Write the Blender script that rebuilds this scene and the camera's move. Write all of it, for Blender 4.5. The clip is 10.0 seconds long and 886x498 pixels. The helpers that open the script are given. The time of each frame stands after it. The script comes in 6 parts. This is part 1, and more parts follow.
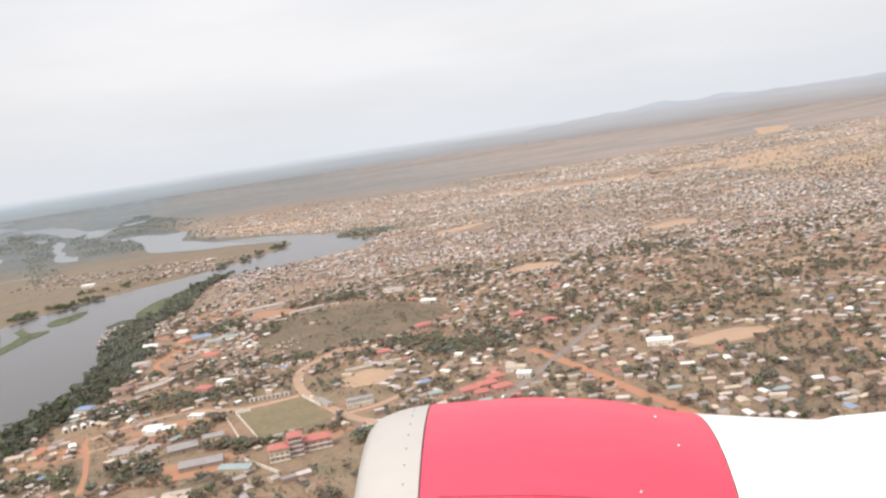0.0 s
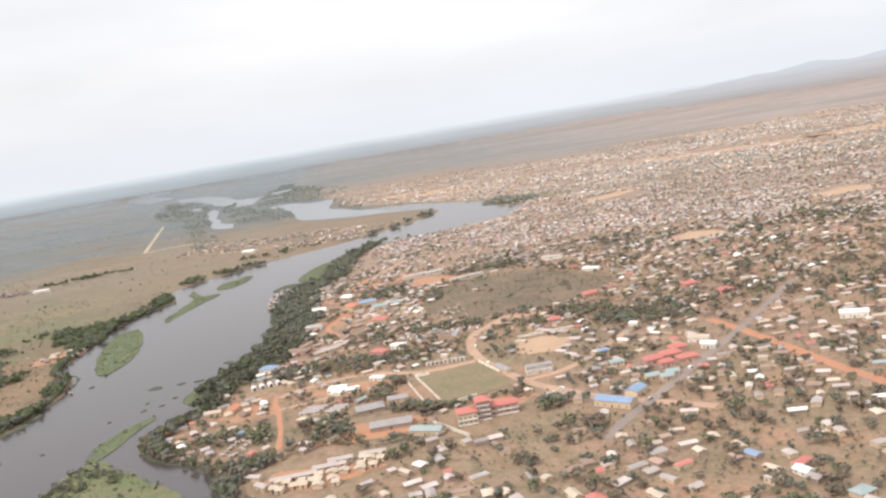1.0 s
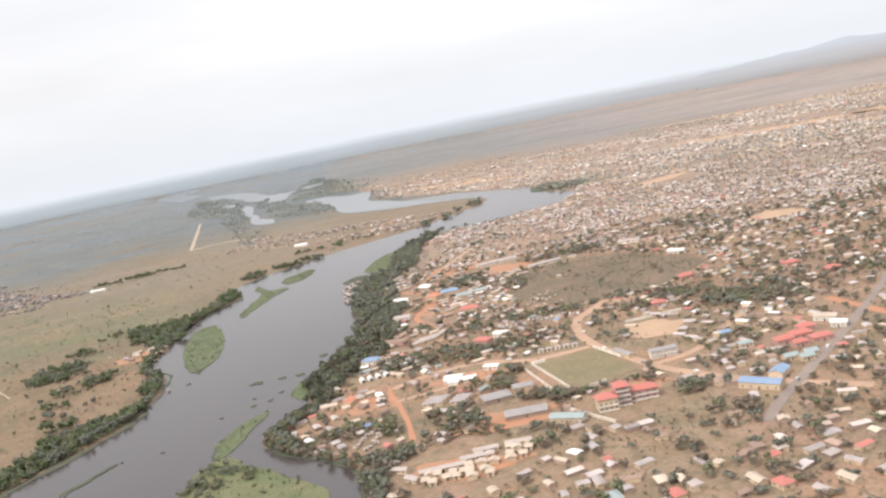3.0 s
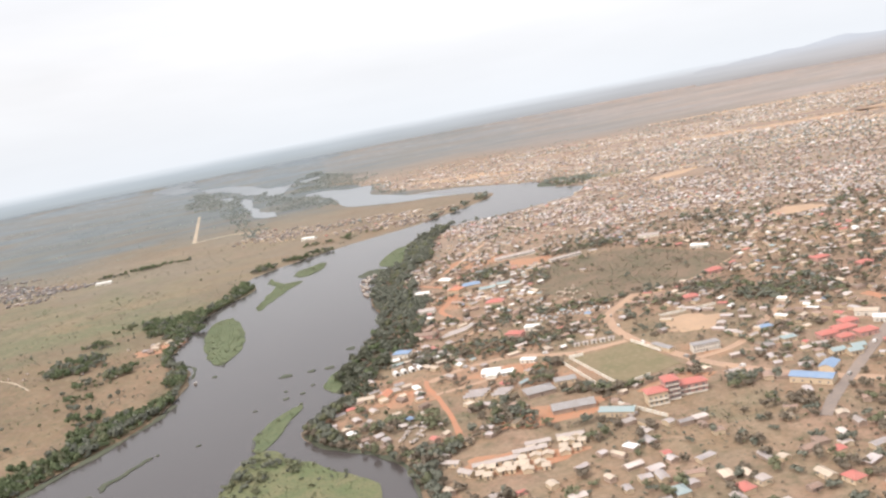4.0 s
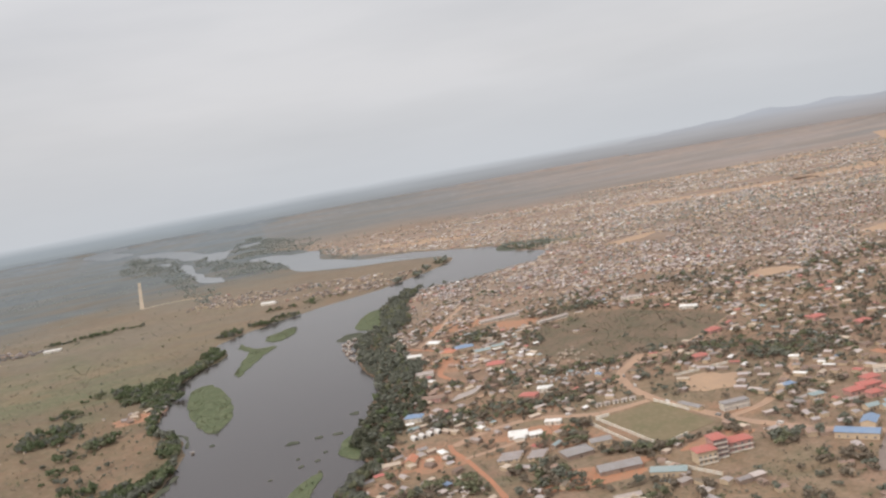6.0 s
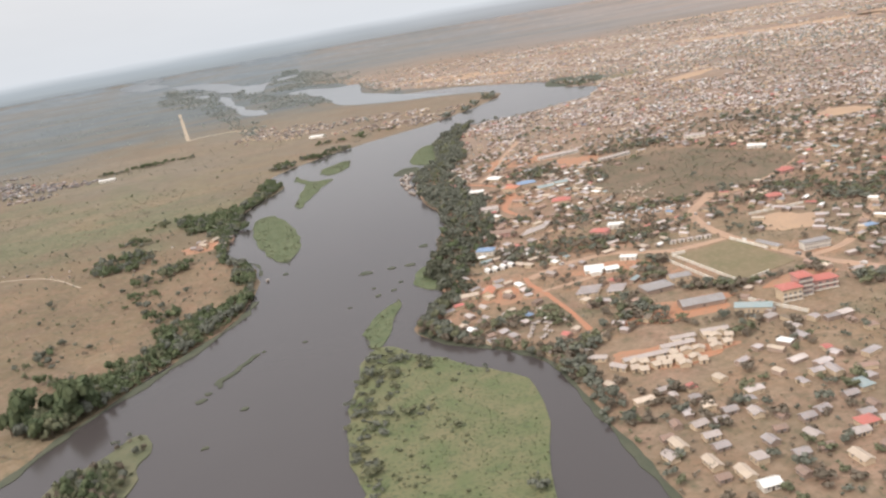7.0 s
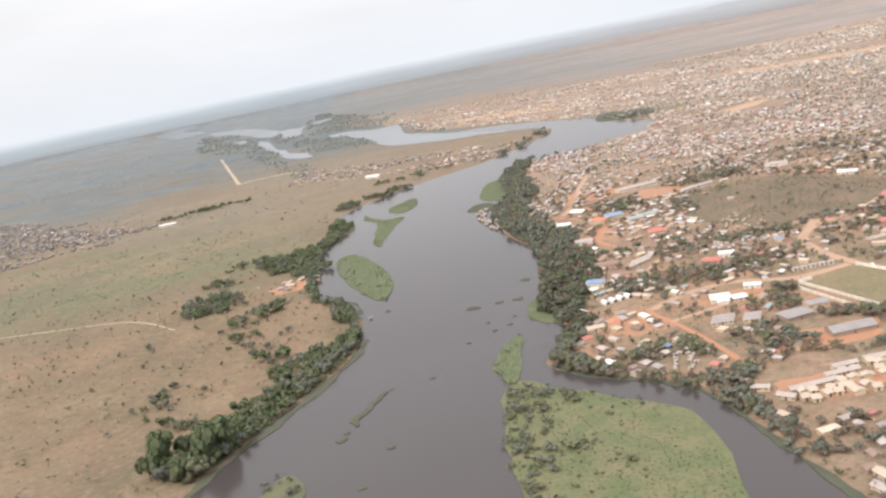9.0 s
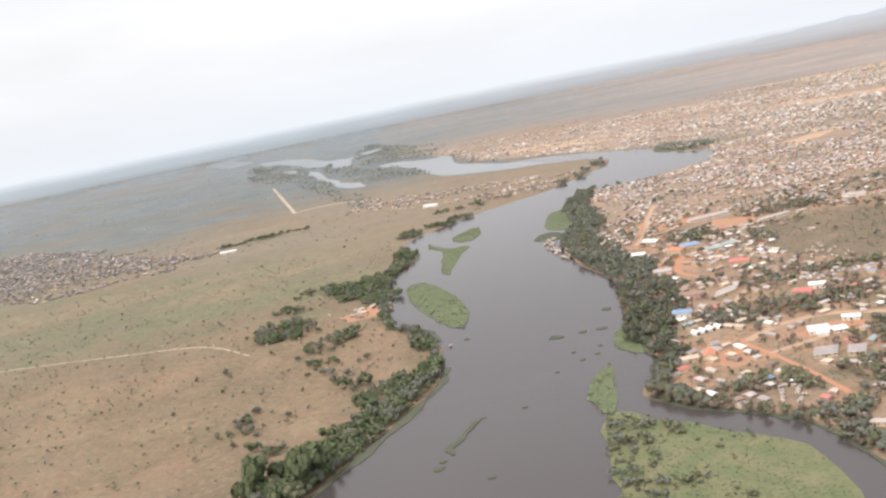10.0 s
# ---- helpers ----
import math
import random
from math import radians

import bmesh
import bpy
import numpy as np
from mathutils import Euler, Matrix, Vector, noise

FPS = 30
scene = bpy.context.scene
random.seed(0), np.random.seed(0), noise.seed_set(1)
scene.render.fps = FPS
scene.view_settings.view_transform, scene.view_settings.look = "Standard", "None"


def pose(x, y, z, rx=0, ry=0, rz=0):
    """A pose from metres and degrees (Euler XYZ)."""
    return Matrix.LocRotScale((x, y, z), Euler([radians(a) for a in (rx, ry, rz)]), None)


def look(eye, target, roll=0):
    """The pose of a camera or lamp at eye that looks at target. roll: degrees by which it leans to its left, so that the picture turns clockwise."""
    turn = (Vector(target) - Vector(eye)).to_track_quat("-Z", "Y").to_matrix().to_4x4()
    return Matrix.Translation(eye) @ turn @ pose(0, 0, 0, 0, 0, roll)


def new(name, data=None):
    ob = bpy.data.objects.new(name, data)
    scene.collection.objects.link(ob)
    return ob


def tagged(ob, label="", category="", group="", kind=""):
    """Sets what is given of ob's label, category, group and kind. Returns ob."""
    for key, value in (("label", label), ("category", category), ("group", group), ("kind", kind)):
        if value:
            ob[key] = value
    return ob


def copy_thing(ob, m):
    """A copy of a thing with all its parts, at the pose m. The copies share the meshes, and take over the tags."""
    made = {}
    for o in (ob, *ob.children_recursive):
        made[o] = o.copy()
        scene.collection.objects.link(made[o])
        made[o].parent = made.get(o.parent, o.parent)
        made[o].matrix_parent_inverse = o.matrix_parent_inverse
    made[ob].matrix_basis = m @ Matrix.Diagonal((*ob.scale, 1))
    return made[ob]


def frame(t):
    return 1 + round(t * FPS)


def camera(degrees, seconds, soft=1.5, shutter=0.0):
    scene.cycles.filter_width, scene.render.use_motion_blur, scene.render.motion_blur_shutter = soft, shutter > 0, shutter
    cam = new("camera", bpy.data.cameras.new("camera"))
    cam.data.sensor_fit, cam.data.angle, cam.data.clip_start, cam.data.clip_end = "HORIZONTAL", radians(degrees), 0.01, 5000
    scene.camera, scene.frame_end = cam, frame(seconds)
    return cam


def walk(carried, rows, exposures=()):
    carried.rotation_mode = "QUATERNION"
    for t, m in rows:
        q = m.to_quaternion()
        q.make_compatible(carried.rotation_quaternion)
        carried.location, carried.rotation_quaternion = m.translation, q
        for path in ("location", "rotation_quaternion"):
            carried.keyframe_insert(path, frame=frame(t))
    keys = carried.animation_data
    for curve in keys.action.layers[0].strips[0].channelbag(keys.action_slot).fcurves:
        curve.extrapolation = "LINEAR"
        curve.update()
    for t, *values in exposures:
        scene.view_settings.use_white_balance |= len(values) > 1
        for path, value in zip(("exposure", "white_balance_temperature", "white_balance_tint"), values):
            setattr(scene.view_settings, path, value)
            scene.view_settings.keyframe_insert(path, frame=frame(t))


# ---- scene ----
cam = camera(53.87, 10.0, soft=2.5)
# seconds, eye in metres, Euler degrees
PATH = [
    (0.0, 0.00, 0.00, 190.04, 82.523, 8.415, -4.209),
    (0.5, -19.09, 1.19, 192.39, 82.566, 9.420, 0.307),
    (1.0, -38.19, 2.40, 194.68, 81.738, 9.358, 4.256),
    (1.5, -57.30, 3.64, 196.91, 82.568, 10.962, 4.377),
    (2.0, -76.42, 4.89, 199.08, 81.863, 10.995, 4.402),
    (2.5, -95.56, 6.17, 201.18, 80.416, 10.506, 4.746),
    (3.0, -114.71, 7.46, 203.23, 81.255, 11.165, 5.020),
    (4.3, -164.54, 10.93, 208.28, 80.685, 10.146, 3.672),
    (4.5, -172.22, 11.48, 209.02, 80.857, 10.220, 2.215),
    (5.0, -191.41, 12.85, 210.83, 81.656, 9.672, 1.791),
    (5.2, -199.09, 13.41, 211.54, 81.479, 9.694, 1.460),
    (6.3, -241.37, 16.54, 215.26, 84.963, 10.297, -0.902),
    (6.5, -249.06, 17.12, 215.91, 84.125, 10.632, -0.535),
    (7.0, -268.31, 18.58, 217.48, 74.016, 9.593, 1.432),
    (7.5, -287.56, 20.06, 218.99, 72.938, 10.489, 3.446),
    (8.0, -306.82, 21.57, 220.44, 76.338, 10.733, 2.549),
    (8.5, -326.10, 23.09, 221.84, 77.646, 11.421, 2.285),
    (9.0, -345.39, 24.64, 223.17, 76.838, 11.149, 2.339),
    (9.5, -364.69, 26.20, 224.44, 78.363, 12.471, 3.448),
    (10.0, -384.00, 27.79, 225.66, 79.409, 11.128, 4.951),
]
walk(cam, [(t, pose(x, y, z, rx, ry, rz)) for t, x, y, z, rx, ry, rz in PATH],
     exposures=[(0.0, 0.37, 6420, 11), (0.5, 0.47, 6420, 11), (1.5, 0.52, 6420, 11), (3.0, 0.55, 6420, 11), (4.5, 0.58, 6420, 11), (5.0, 0.26, 6420, 11), (6.5, -0.06, 6420, 11), (7.0, 0.31, 6420, 11), (7.5, 0.54, 6420, 11), (8.0, 0.62, 6420, 11), (8.5, 0.47, 6420, 11), (9.0, 0.55, 6420, 11), (9.5, 0.54, 6420, 11), (10.0, 0.58, 6420, 11)])

# ---- sky and sun ----
SUN_TO = Vector((-0.60, -0.60, 1.0)).normalized()      # towards the sun
world = bpy.data.worlds.new("hazy_sky")
scene.world = world
world.use_nodes = True
wn = world.node_tree
wn.nodes.clear()
sky = wn.nodes.new("ShaderNodeTexSky")
sky.sky_type = 'NISHITA'
sky.sun_disc = False
sky.sun_elevation = math.asin(SUN_TO.z)
sky.sun_rotation = math.atan2(SUN_TO.x, SUN_TO.y)
sky.air_density, sky.dust_density, sky.ozone_density = 1.0, 6.0, 1.0
wtc = wn.nodes.new("ShaderNodeTexCoord")
wmap = wn.nodes.new("ShaderNodeMapping")
wmap.inputs["Scale"].default_value = (1.0, 1.0, 5.0)
wnoise = wn.nodes.new("ShaderNodeTexNoise")
wnoise.inputs["Scale"].default_value = 1.6
wnoise.inputs["Detail"].default_value = 5.0
wramp = wn.nodes.new("ShaderNodeMapRange")
wramp.inputs["From Min"].default_value, wramp.inputs["From Max"].default_value = 0.3, 0.7
wramp.inputs["To Min"].default_value, wramp.inputs["To Max"].default_value = 0.68, 0.94
wmix = wn.nodes.new("ShaderNodeMixRGB")
wmix.inputs["Color2"].default_value = (9.0, 8.95, 9.0, 1.0)        # thin white cloud veil
wbg = wn.nodes.new("ShaderNodeBackground")
wbg.inputs["Strength"].default_value = 0.083
wout = wn.nodes.new("ShaderNodeOutputWorld")
wn.links.new(wtc.outputs["Generated"], wmap.inputs["Vector"])
wn.links.new(wmap.outputs["Vector"], wnoise.inputs["Vector"])
wn.links.new(wnoise.outputs["Fac"], wramp.inputs["Value"])
wn.links.new(wramp.outputs["Result"], wmix.inputs["Fac"])
wn.links.new(sky.outputs["Color"], wmix.inputs["Color1"])
wsep = wn.nodes.new("ShaderNodeSeparateXYZ")
wlow = wn.nodes.new("ShaderNodeMapRange")
wlow.inputs["From Min"].default_value, wlow.inputs["From Max"].default_value = -0.02, 0.10
wlow.inputs["To Min"].default_value, wlow.inputs["To Max"].default_value = 0.85, 0.0
whaze = wn.nodes.new("ShaderNodeMixRGB")
whaze.inputs["Color2"].default_value = (7.2, 7.6, 8.0, 1.0)          # bluish air low over the horizon
wn.links.new(wtc.outputs["Generated"], wsep.inputs["Vector"])
wn.links.new(wsep.outputs["Z"], wlow.inputs["Value"])
wn.links.new(wlow.outputs["Result"], whaze.inputs["Fac"])
wn.links.new(wmix.outputs["Color"], whaze.inputs["Color1"])
wup = wn.nodes.new("ShaderNodeMapRange")                             # a veiled sky is brighter overhead than near the horizon
wup.interpolation_type = 'SMOOTHSTEP'
wup.inputs["From Min"].default_value, wup.inputs["From Max"].default_value = 0.12, 0.95
wup.inputs["To Min"].default_value, wup.inputs["To Max"].default_value = 1.0, 2.1
wbright = wn.nodes.new("ShaderNodeVectorMath")
wbright.operation = 'SCALE'
wn.links.new(wsep.outputs["Z"], wup.inputs["Value"])
wn.links.new(whaze.outputs["Color"], wbright.inputs[0])
wn.links.new(wup.outputs["Result"], wbright.inputs["Scale"])
wn.links.new(wbright.outputs["Vector"], wbg.inputs["Color"])
wn.links.new(wbg.outputs["Background"], wout.inputs["Surface"])

sun_data = bpy.data.lights.new("sun", 'SUN')
sun_data.energy, sun_data.angle, sun_data.color = 2.1, radians(9.0), (1.0, 0.92, 0.84)
sun = new("sun", sun_data)
sun.matrix_world = look((0, 0, 900), Vector((0, 0, 900)) - SUN_TO)


# ---- materials ----
def material(name, c1, c2, scale, rough=0.85, metal=0.0, c3=None, fine=8.0, bump=0.3, bump_dist=0.05, island=0.0, obj_random=0.0, wave=0.0, spec=0.3, leafy=0.0):
    """Two colours mixed by noise at a coarse and a fine scale (scale in repeats per metre), with bump, and variation per island or per object."""
    m = bpy.data.materials.new(name)
    m.use_nodes = True
    nt = m.node_tree
    b = nt.nodes["Principled BSDF"]
    b.inputs["Roughness"].default_value, b.inputs["Metallic"].default_value = rough, metal
    b.inputs["Specular IOR Level"].default_value = spec
    geo = nt.nodes.new("ShaderNodeNewGeometry")
    n1 = nt.nodes.new("ShaderNodeTexNoise")
    n1.inputs["Scale"].default_value, n1.inputs["Detail"].default_value = scale, 4.0
    n2 = nt.nodes.new("ShaderNodeTexNoise")
    n2.inputs["Scale"].default_value, n2.inputs["Detail"].default_value = scale * fine, 3.0
    for n in (n1, n2):
        nt.links.new(geo.outputs["Position"], n.inputs["Vector"])
    ramp = nt.nodes.new("ShaderNodeMapRange")
    ramp.inputs["From Min"].default_value, ramp.inputs["From Max"].default_value = 0.35, 0.65
    nt.links.new(n1.outputs["Fac"], ramp.inputs["Value"])
    mix = nt.nodes.new("ShaderNodeMixRGB")
    mix.inputs["Color1"].default_value, mix.inputs["Color2"].default_value = (*c1, 1), (*c2, 1)
    nt.links.new(ramp.outputs["Result"], mix.inputs["Fac"])
    last = mix.outputs["Color"]
    if c3:
        r2 = nt.nodes.new("ShaderNodeMapRange")
        r2.inputs["From Min"].default_value, r2.inputs["From Max"].default_value = 0.5, 0.75
        nt.links.new(n2.outputs["Fac"], r2.inputs["Value"])
        mx = nt.nodes.new("ShaderNodeMixRGB")
        mx.inputs["Color2"].default_value = (*c3, 1)
        nt.links.new(r2.outputs["Result"], mx.inputs["Fac"])
        nt.links.new(last, mx.inputs["Color1"])
        last = mx.outputs["Color"]
    if island or obj_random:
        hsv = nt.nodes.new("ShaderNodeHueSaturation")
        src = geo.outputs["Random Per Island"]
        amount = island
        if obj_random:
            info = nt.nodes.new("ShaderNodeObjectInfo")
            src, amount = info.outputs["Random"], obj_random
        vr = nt.nodes.new("ShaderNodeMapRange")
        vr.inputs["To Min"].default_value, vr.inputs["To Max"].default_value = 1.0 - amount, 1.0 + amount
        nt.links.new(src, vr.inputs["Value"])
        nt.links.new(vr.outputs["Result"], hsv.inputs["Value"])
        nt.links.new(last, hsv.inputs["Color"])
        last = hsv.outputs["Color"]
    nt.links.new(last, b.inputs["Base Color"])
    height = n2.outputs["Fac"]
    if wave:
        wv = nt.nodes.new("ShaderNodeTexWave")
        wv.inputs["Scale"].default_value = wave
        tc = nt.nodes.new("ShaderNodeTexCoord")
        nt.links.new(tc.outputs["Object"], wv.inputs["Vector"])
        height = wv.outputs["Fac"]
    bp = nt.nodes.new("ShaderNodeBump")
    bp.inputs["Strength"].default_value, bp.inputs["Distance"].default_value = bump, bump_dist
    nt.links.new(height, bp.inputs["Height"])
    nt.links.new(bp.outputs["Normal"], b.inputs["Normal"])
    if leafy:                       # thin leaves let light through
        tr = nt.nodes.new("ShaderNodeBsdfTranslucent")
        nt.links.new(last, tr.inputs["Color"])
        ms = nt.nodes.new("ShaderNodeMixShader")
        ms.inputs["Fac"].default_value = leafy
        nt.links.new(b.outputs["BSDF"], ms.inputs[1])
        nt.links.new(tr.outputs["BSDF"], ms.inputs[2])
        nt.links.new(ms.outputs["Shader"], nt.nodes["Material Output"].inputs["Surface"])
    return m


M = {}
M["leaf_dark"] = material("leaf_dark", (0.136, 0.142, 0.112), (0.174, 0.178, 0.140), 0.15, island=0.2, fine=9, spec=0.2, leafy=0.28)
M["leaf_mid"] = material("leaf_mid", (0.136, 0.145, 0.088), (0.178, 0.176, 0.108), 0.15, island=0.2, fine=9, spec=0.2, leafy=0.28)
M["leaf_dry"] = material("leaf_dry", (0.152, 0.128, 0.096), (0.195, 0.160, 0.122), 0.12, island=0.2, fine=9, spec=0.2, leafy=0.28)
M["leaf_green"] = material("leaf_green", (0.092, 0.116, 0.062), (0.132, 0.150, 0.080), 0.12, island=0.2, fine=9, spec=0.2, leafy=0.28)
M["leaf_deep"] = material("leaf_deep", (0.088, 0.092, 0.064), (0.118, 0.120, 0.084), 0.15, island=0.2, fine=9, spec=0.2, leafy=0.28)
M["bark"] = material("bark", (0.12, 0.09, 0.065), (0.2, 0.16, 0.12), 2.0)
M["reed"] = material("reed", (0.080, 0.100, 0.048), (0.112, 0.124, 0.064), 0.08, c3=(0.063, 0.076, 0.043), fine=8, bump=0.8, bump_dist=0.5)
# paler and greyer than real leaves: distance haze put into the colour
M["leaf_hazed"] = material("leaf_hazed", (0.246, 0.268, 0.244), (0.296, 0.306, 0.276), 0.02, island=0.3, spec=0.1, leafy=0.28)
M["marsh"] = material("marsh", (0.095, 0.112, 0.050), (0.144, 0.131, 0.070), 0.055, c3=(0.068, 0.081, 0.041), fine=7, bump=0.8, bump_dist=0.5)
M["weed"] = material("weed", (0.056, 0.062, 0.040), (0.074, 0.076, 0.050), 0.1, c3=(0.056, 0.061, 0.041), fine=6, bump=0.6, bump_dist=0.3)
M["reed_dry"] = material("reed_dry", (0.088, 0.094, 0.052), (0.120, 0.112, 0.066), 0.05, c3=(0.077, 0.083, 0.050), fine=7, bump=0.8, bump_dist=0.5)
M["earth_road"] = material("earth_road", (0.357, 0.234, 0.157), (0.306, 0.208, 0.145), 0.05, c3=(0.264, 0.178, 0.128), fine=9, bump=0.2)
M["red_road"] = material("red_road", (0.357, 0.162, 0.093), (0.306, 0.153, 0.093), 0.05, c3=(0.272, 0.170, 0.111), fine=9, bump=0.2)
M["tarmac"] = material("tarmac", (0.170, 0.140, 0.123), (0.212, 0.170, 0.145), 0.05, c3=(0.246, 0.187, 0.149), fine=9, bump=0.1)
M["sand"] = material("sand", (0.365, 0.245, 0.158), (0.310, 0.212, 0.140), 0.03, c3=(0.281, 0.204, 0.145), fine=9, bump=0.2)
M["red_earth"] = material("red_earth", (0.340, 0.162, 0.093), (0.281, 0.162, 0.102), 0.03, c3=(0.221, 0.162, 0.102), fine=9, bump=0.2)
M["turf"] = material("turf", (0.132, 0.116, 0.062), (0.168, 0.130, 0.076), 0.05, c3=(0.205, 0.155, 0.098), fine=5, bump=0.2)
M["scrub"] = material("scrub", (0.112, 0.092, 0.058), (0.168, 0.114, 0.078), 0.035, c3=(0.078, 0.075, 0.046), fine=7, bump=0.5, bump_dist=0.4)
M["wall_white"] = material("wall_white", (0.670, 0.642, 0.577), (0.558, 0.512, 0.446), 0.25, c3=(0.465, 0.391, 0.316), obj_random=0.12)
M["wall_cream"] = material("wall_cream", (0.539, 0.428, 0.297), (0.464, 0.372, 0.269), 0.25, c3=(0.390, 0.297, 0.214), obj_random=0.12)
M["wall_mud"] = material("wall_mud", (0.335, 0.251, 0.200), (0.288, 0.218, 0.176), 0.3, c3=(0.242, 0.186, 0.149), island=0.2)
M["wall_dull"] = material("wall_dull", (0.146, 0.129, 0.120), (0.181, 0.155, 0.142), 0.3, c3=(0.112, 0.099, 0.090), island=0.3)
M["roof_dull"] = material("roof_dull", (0.189, 0.176, 0.172), (0.146, 0.133, 0.129), 0.12, rough=0.6, c3=(0.224, 0.189, 0.172), wave=4.0, bump=0.15, island=0.3)
M["wall_pink"] = material("wall_pink", (0.473, 0.284, 0.249), (0.413, 0.258, 0.224), 0.3, c3=(0.344, 0.232, 0.189))
M["roof_white"] = material("roof_white", (0.688, 0.679, 0.651), (0.595, 0.577, 0.539), 0.12, rough=0.5, c3=(0.484, 0.446, 0.400), wave=4.0, bump=0.15, island=0.06)
M["roof_tin"] = material("roof_tin", (0.335, 0.302, 0.293), (0.260, 0.232, 0.222), 0.12, rough=0.5, metal=0.0, c3=(0.335, 0.242, 0.195), wave=4.0, bump=0.15, island=0.3)
M["roof_grey"] = material("roof_grey", (0.258, 0.245, 0.241), (0.224, 0.206, 0.198), 0.10, rough=0.6, c3=(0.206, 0.172, 0.146), wave=4.0, bump=0.15)
M["roof_rust"] = material("roof_rust", (0.269, 0.176, 0.135), (0.214, 0.153, 0.121), 0.2, rough=0.75, c3=(0.307, 0.232, 0.186), wave=4.0, bump=0.15, island=0.3)
M["roof_cream"] = material("roof_cream", (0.464, 0.381, 0.293), (0.390, 0.315, 0.246), 0.15, rough=0.6, c3=(0.362, 0.288, 0.232), wave=4.0, bump=0.15, island=0.15)
M["roof_pale"] = material("roof_pale", (0.408, 0.357, 0.325), (0.335, 0.288, 0.260), 0.15, rough=0.55, c3=(0.335, 0.260, 0.228), wave=4.0, bump=0.15, island=0.25)
M["roof_red"] = material("roof_red", (0.396, 0.120, 0.099), (0.353, 0.133, 0.107), 0.2, rough=0.55, c3=(0.310, 0.146, 0.116), wave=4.0, bump=0.15, island=0.1)
M["roof_orange"] = material("roof_orange", (0.447, 0.172, 0.095), (0.387, 0.172, 0.103), 0.2, rough=0.6, c3=(0.327, 0.172, 0.120), wave=4.0, bump=0.15)
M["roof_blue"] = material("roof_blue", (0.146, 0.215, 0.327), (0.181, 0.241, 0.327), 0.2, rough=0.5, c3=(0.224, 0.275, 0.344), wave=4.0, bump=0.15)
M["roof_teal"] = material("roof_teal", (0.215, 0.275, 0.275), (0.249, 0.288, 0.284), 0.2, rough=0.5, c3=(0.241, 0.249, 0.232), wave=4.0, bump=0.15)
M["thatch"] = material("thatch", (0.196, 0.153, 0.111), (0.153, 0.123, 0.093), 0.4, c3=(0.238, 0.187, 0.128), island=0.3)
M["door_dark"] = material("door_dark", (0.07, 0.06, 0.055), (0.1, 0.085, 0.07), 1.0, rough=0.5)
M["hull"] = material("hull", (0.2, 0.14, 0.11), (0.3, 0.22, 0.17), 0.5, obj_random=0.35)


def glass_dark():
    m = bpy.data.materials.new("window_glass")
    m.use_nodes = True
    b = m.node_tree.nodes["Principled BSDF"]
    b.inputs["Base Color"].default_value = (0.20, 0.19, 0.19, 1)
    b.inputs["Roughness"].default_value = 0.12
    return m


M["glass"] = glass_dark()


def water_material():
    m = bpy.data.materials.new("river_water")
    m.use_nodes = True
    nt = m.node_tree
    b = nt.nodes["Principled BSDF"]
    b.inputs["Roughness"].default_value = 0.16
    b.inputs["IOR"].default_value = 1.33
    geo = nt.nodes.new("ShaderNodeNewGeometry")
    n1 = nt.nodes.new("ShaderNodeTexNoise")
    n1.inputs["Scale"].default_value, n1.inputs["Detail"].default_value = 0.006, 5.0
    n2 = nt.nodes.new("ShaderNodeTexNoise")
    n2.inputs["Scale"].default_value, n2.inputs["Detail"].default_value = 0.35, 4.0
    nt.links.new(geo.outputs["Position"], n1.inputs["Vector"])
    nt.links.new(geo.outputs["Position"], n2.inputs["Vector"])
    mix = nt.nodes.new("ShaderNodeMixRGB")
    mix.inputs["Color1"].default_value = (0.046, 0.040, 0.039, 1)
    mix.inputs["Color2"].default_value = (0.062, 0.053, 0.051, 1)
    nt.links.new(n1.outputs["Fac"], mix.inputs["Fac"])
    nt.links.new(mix.outputs["Color"], b.inputs["Base Color"])
    bp = nt.nodes.new("ShaderNodeBump")
    bp.inputs["Strength"].default_value, bp.inputs["Distance"].default_value = 0.25, 0.25
    nt.links.new(n2.outputs["Fac"], bp.inputs["Height"])
    nt.links.new(bp.outputs["Normal"], b.inputs["Normal"])
    return m


M["water"] = water_material()
M["pale_track"] = material("pale_track", (0.36, 0.295, 0.215), (0.31, 0.25, 0.18), 0.03, c3=(0.27, 0.21, 0.15), fine=9, bump=0.2)
# far water: the sky's reflection is put into its pale base colour
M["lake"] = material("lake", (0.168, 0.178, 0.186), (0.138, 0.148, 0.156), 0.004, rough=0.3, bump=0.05)


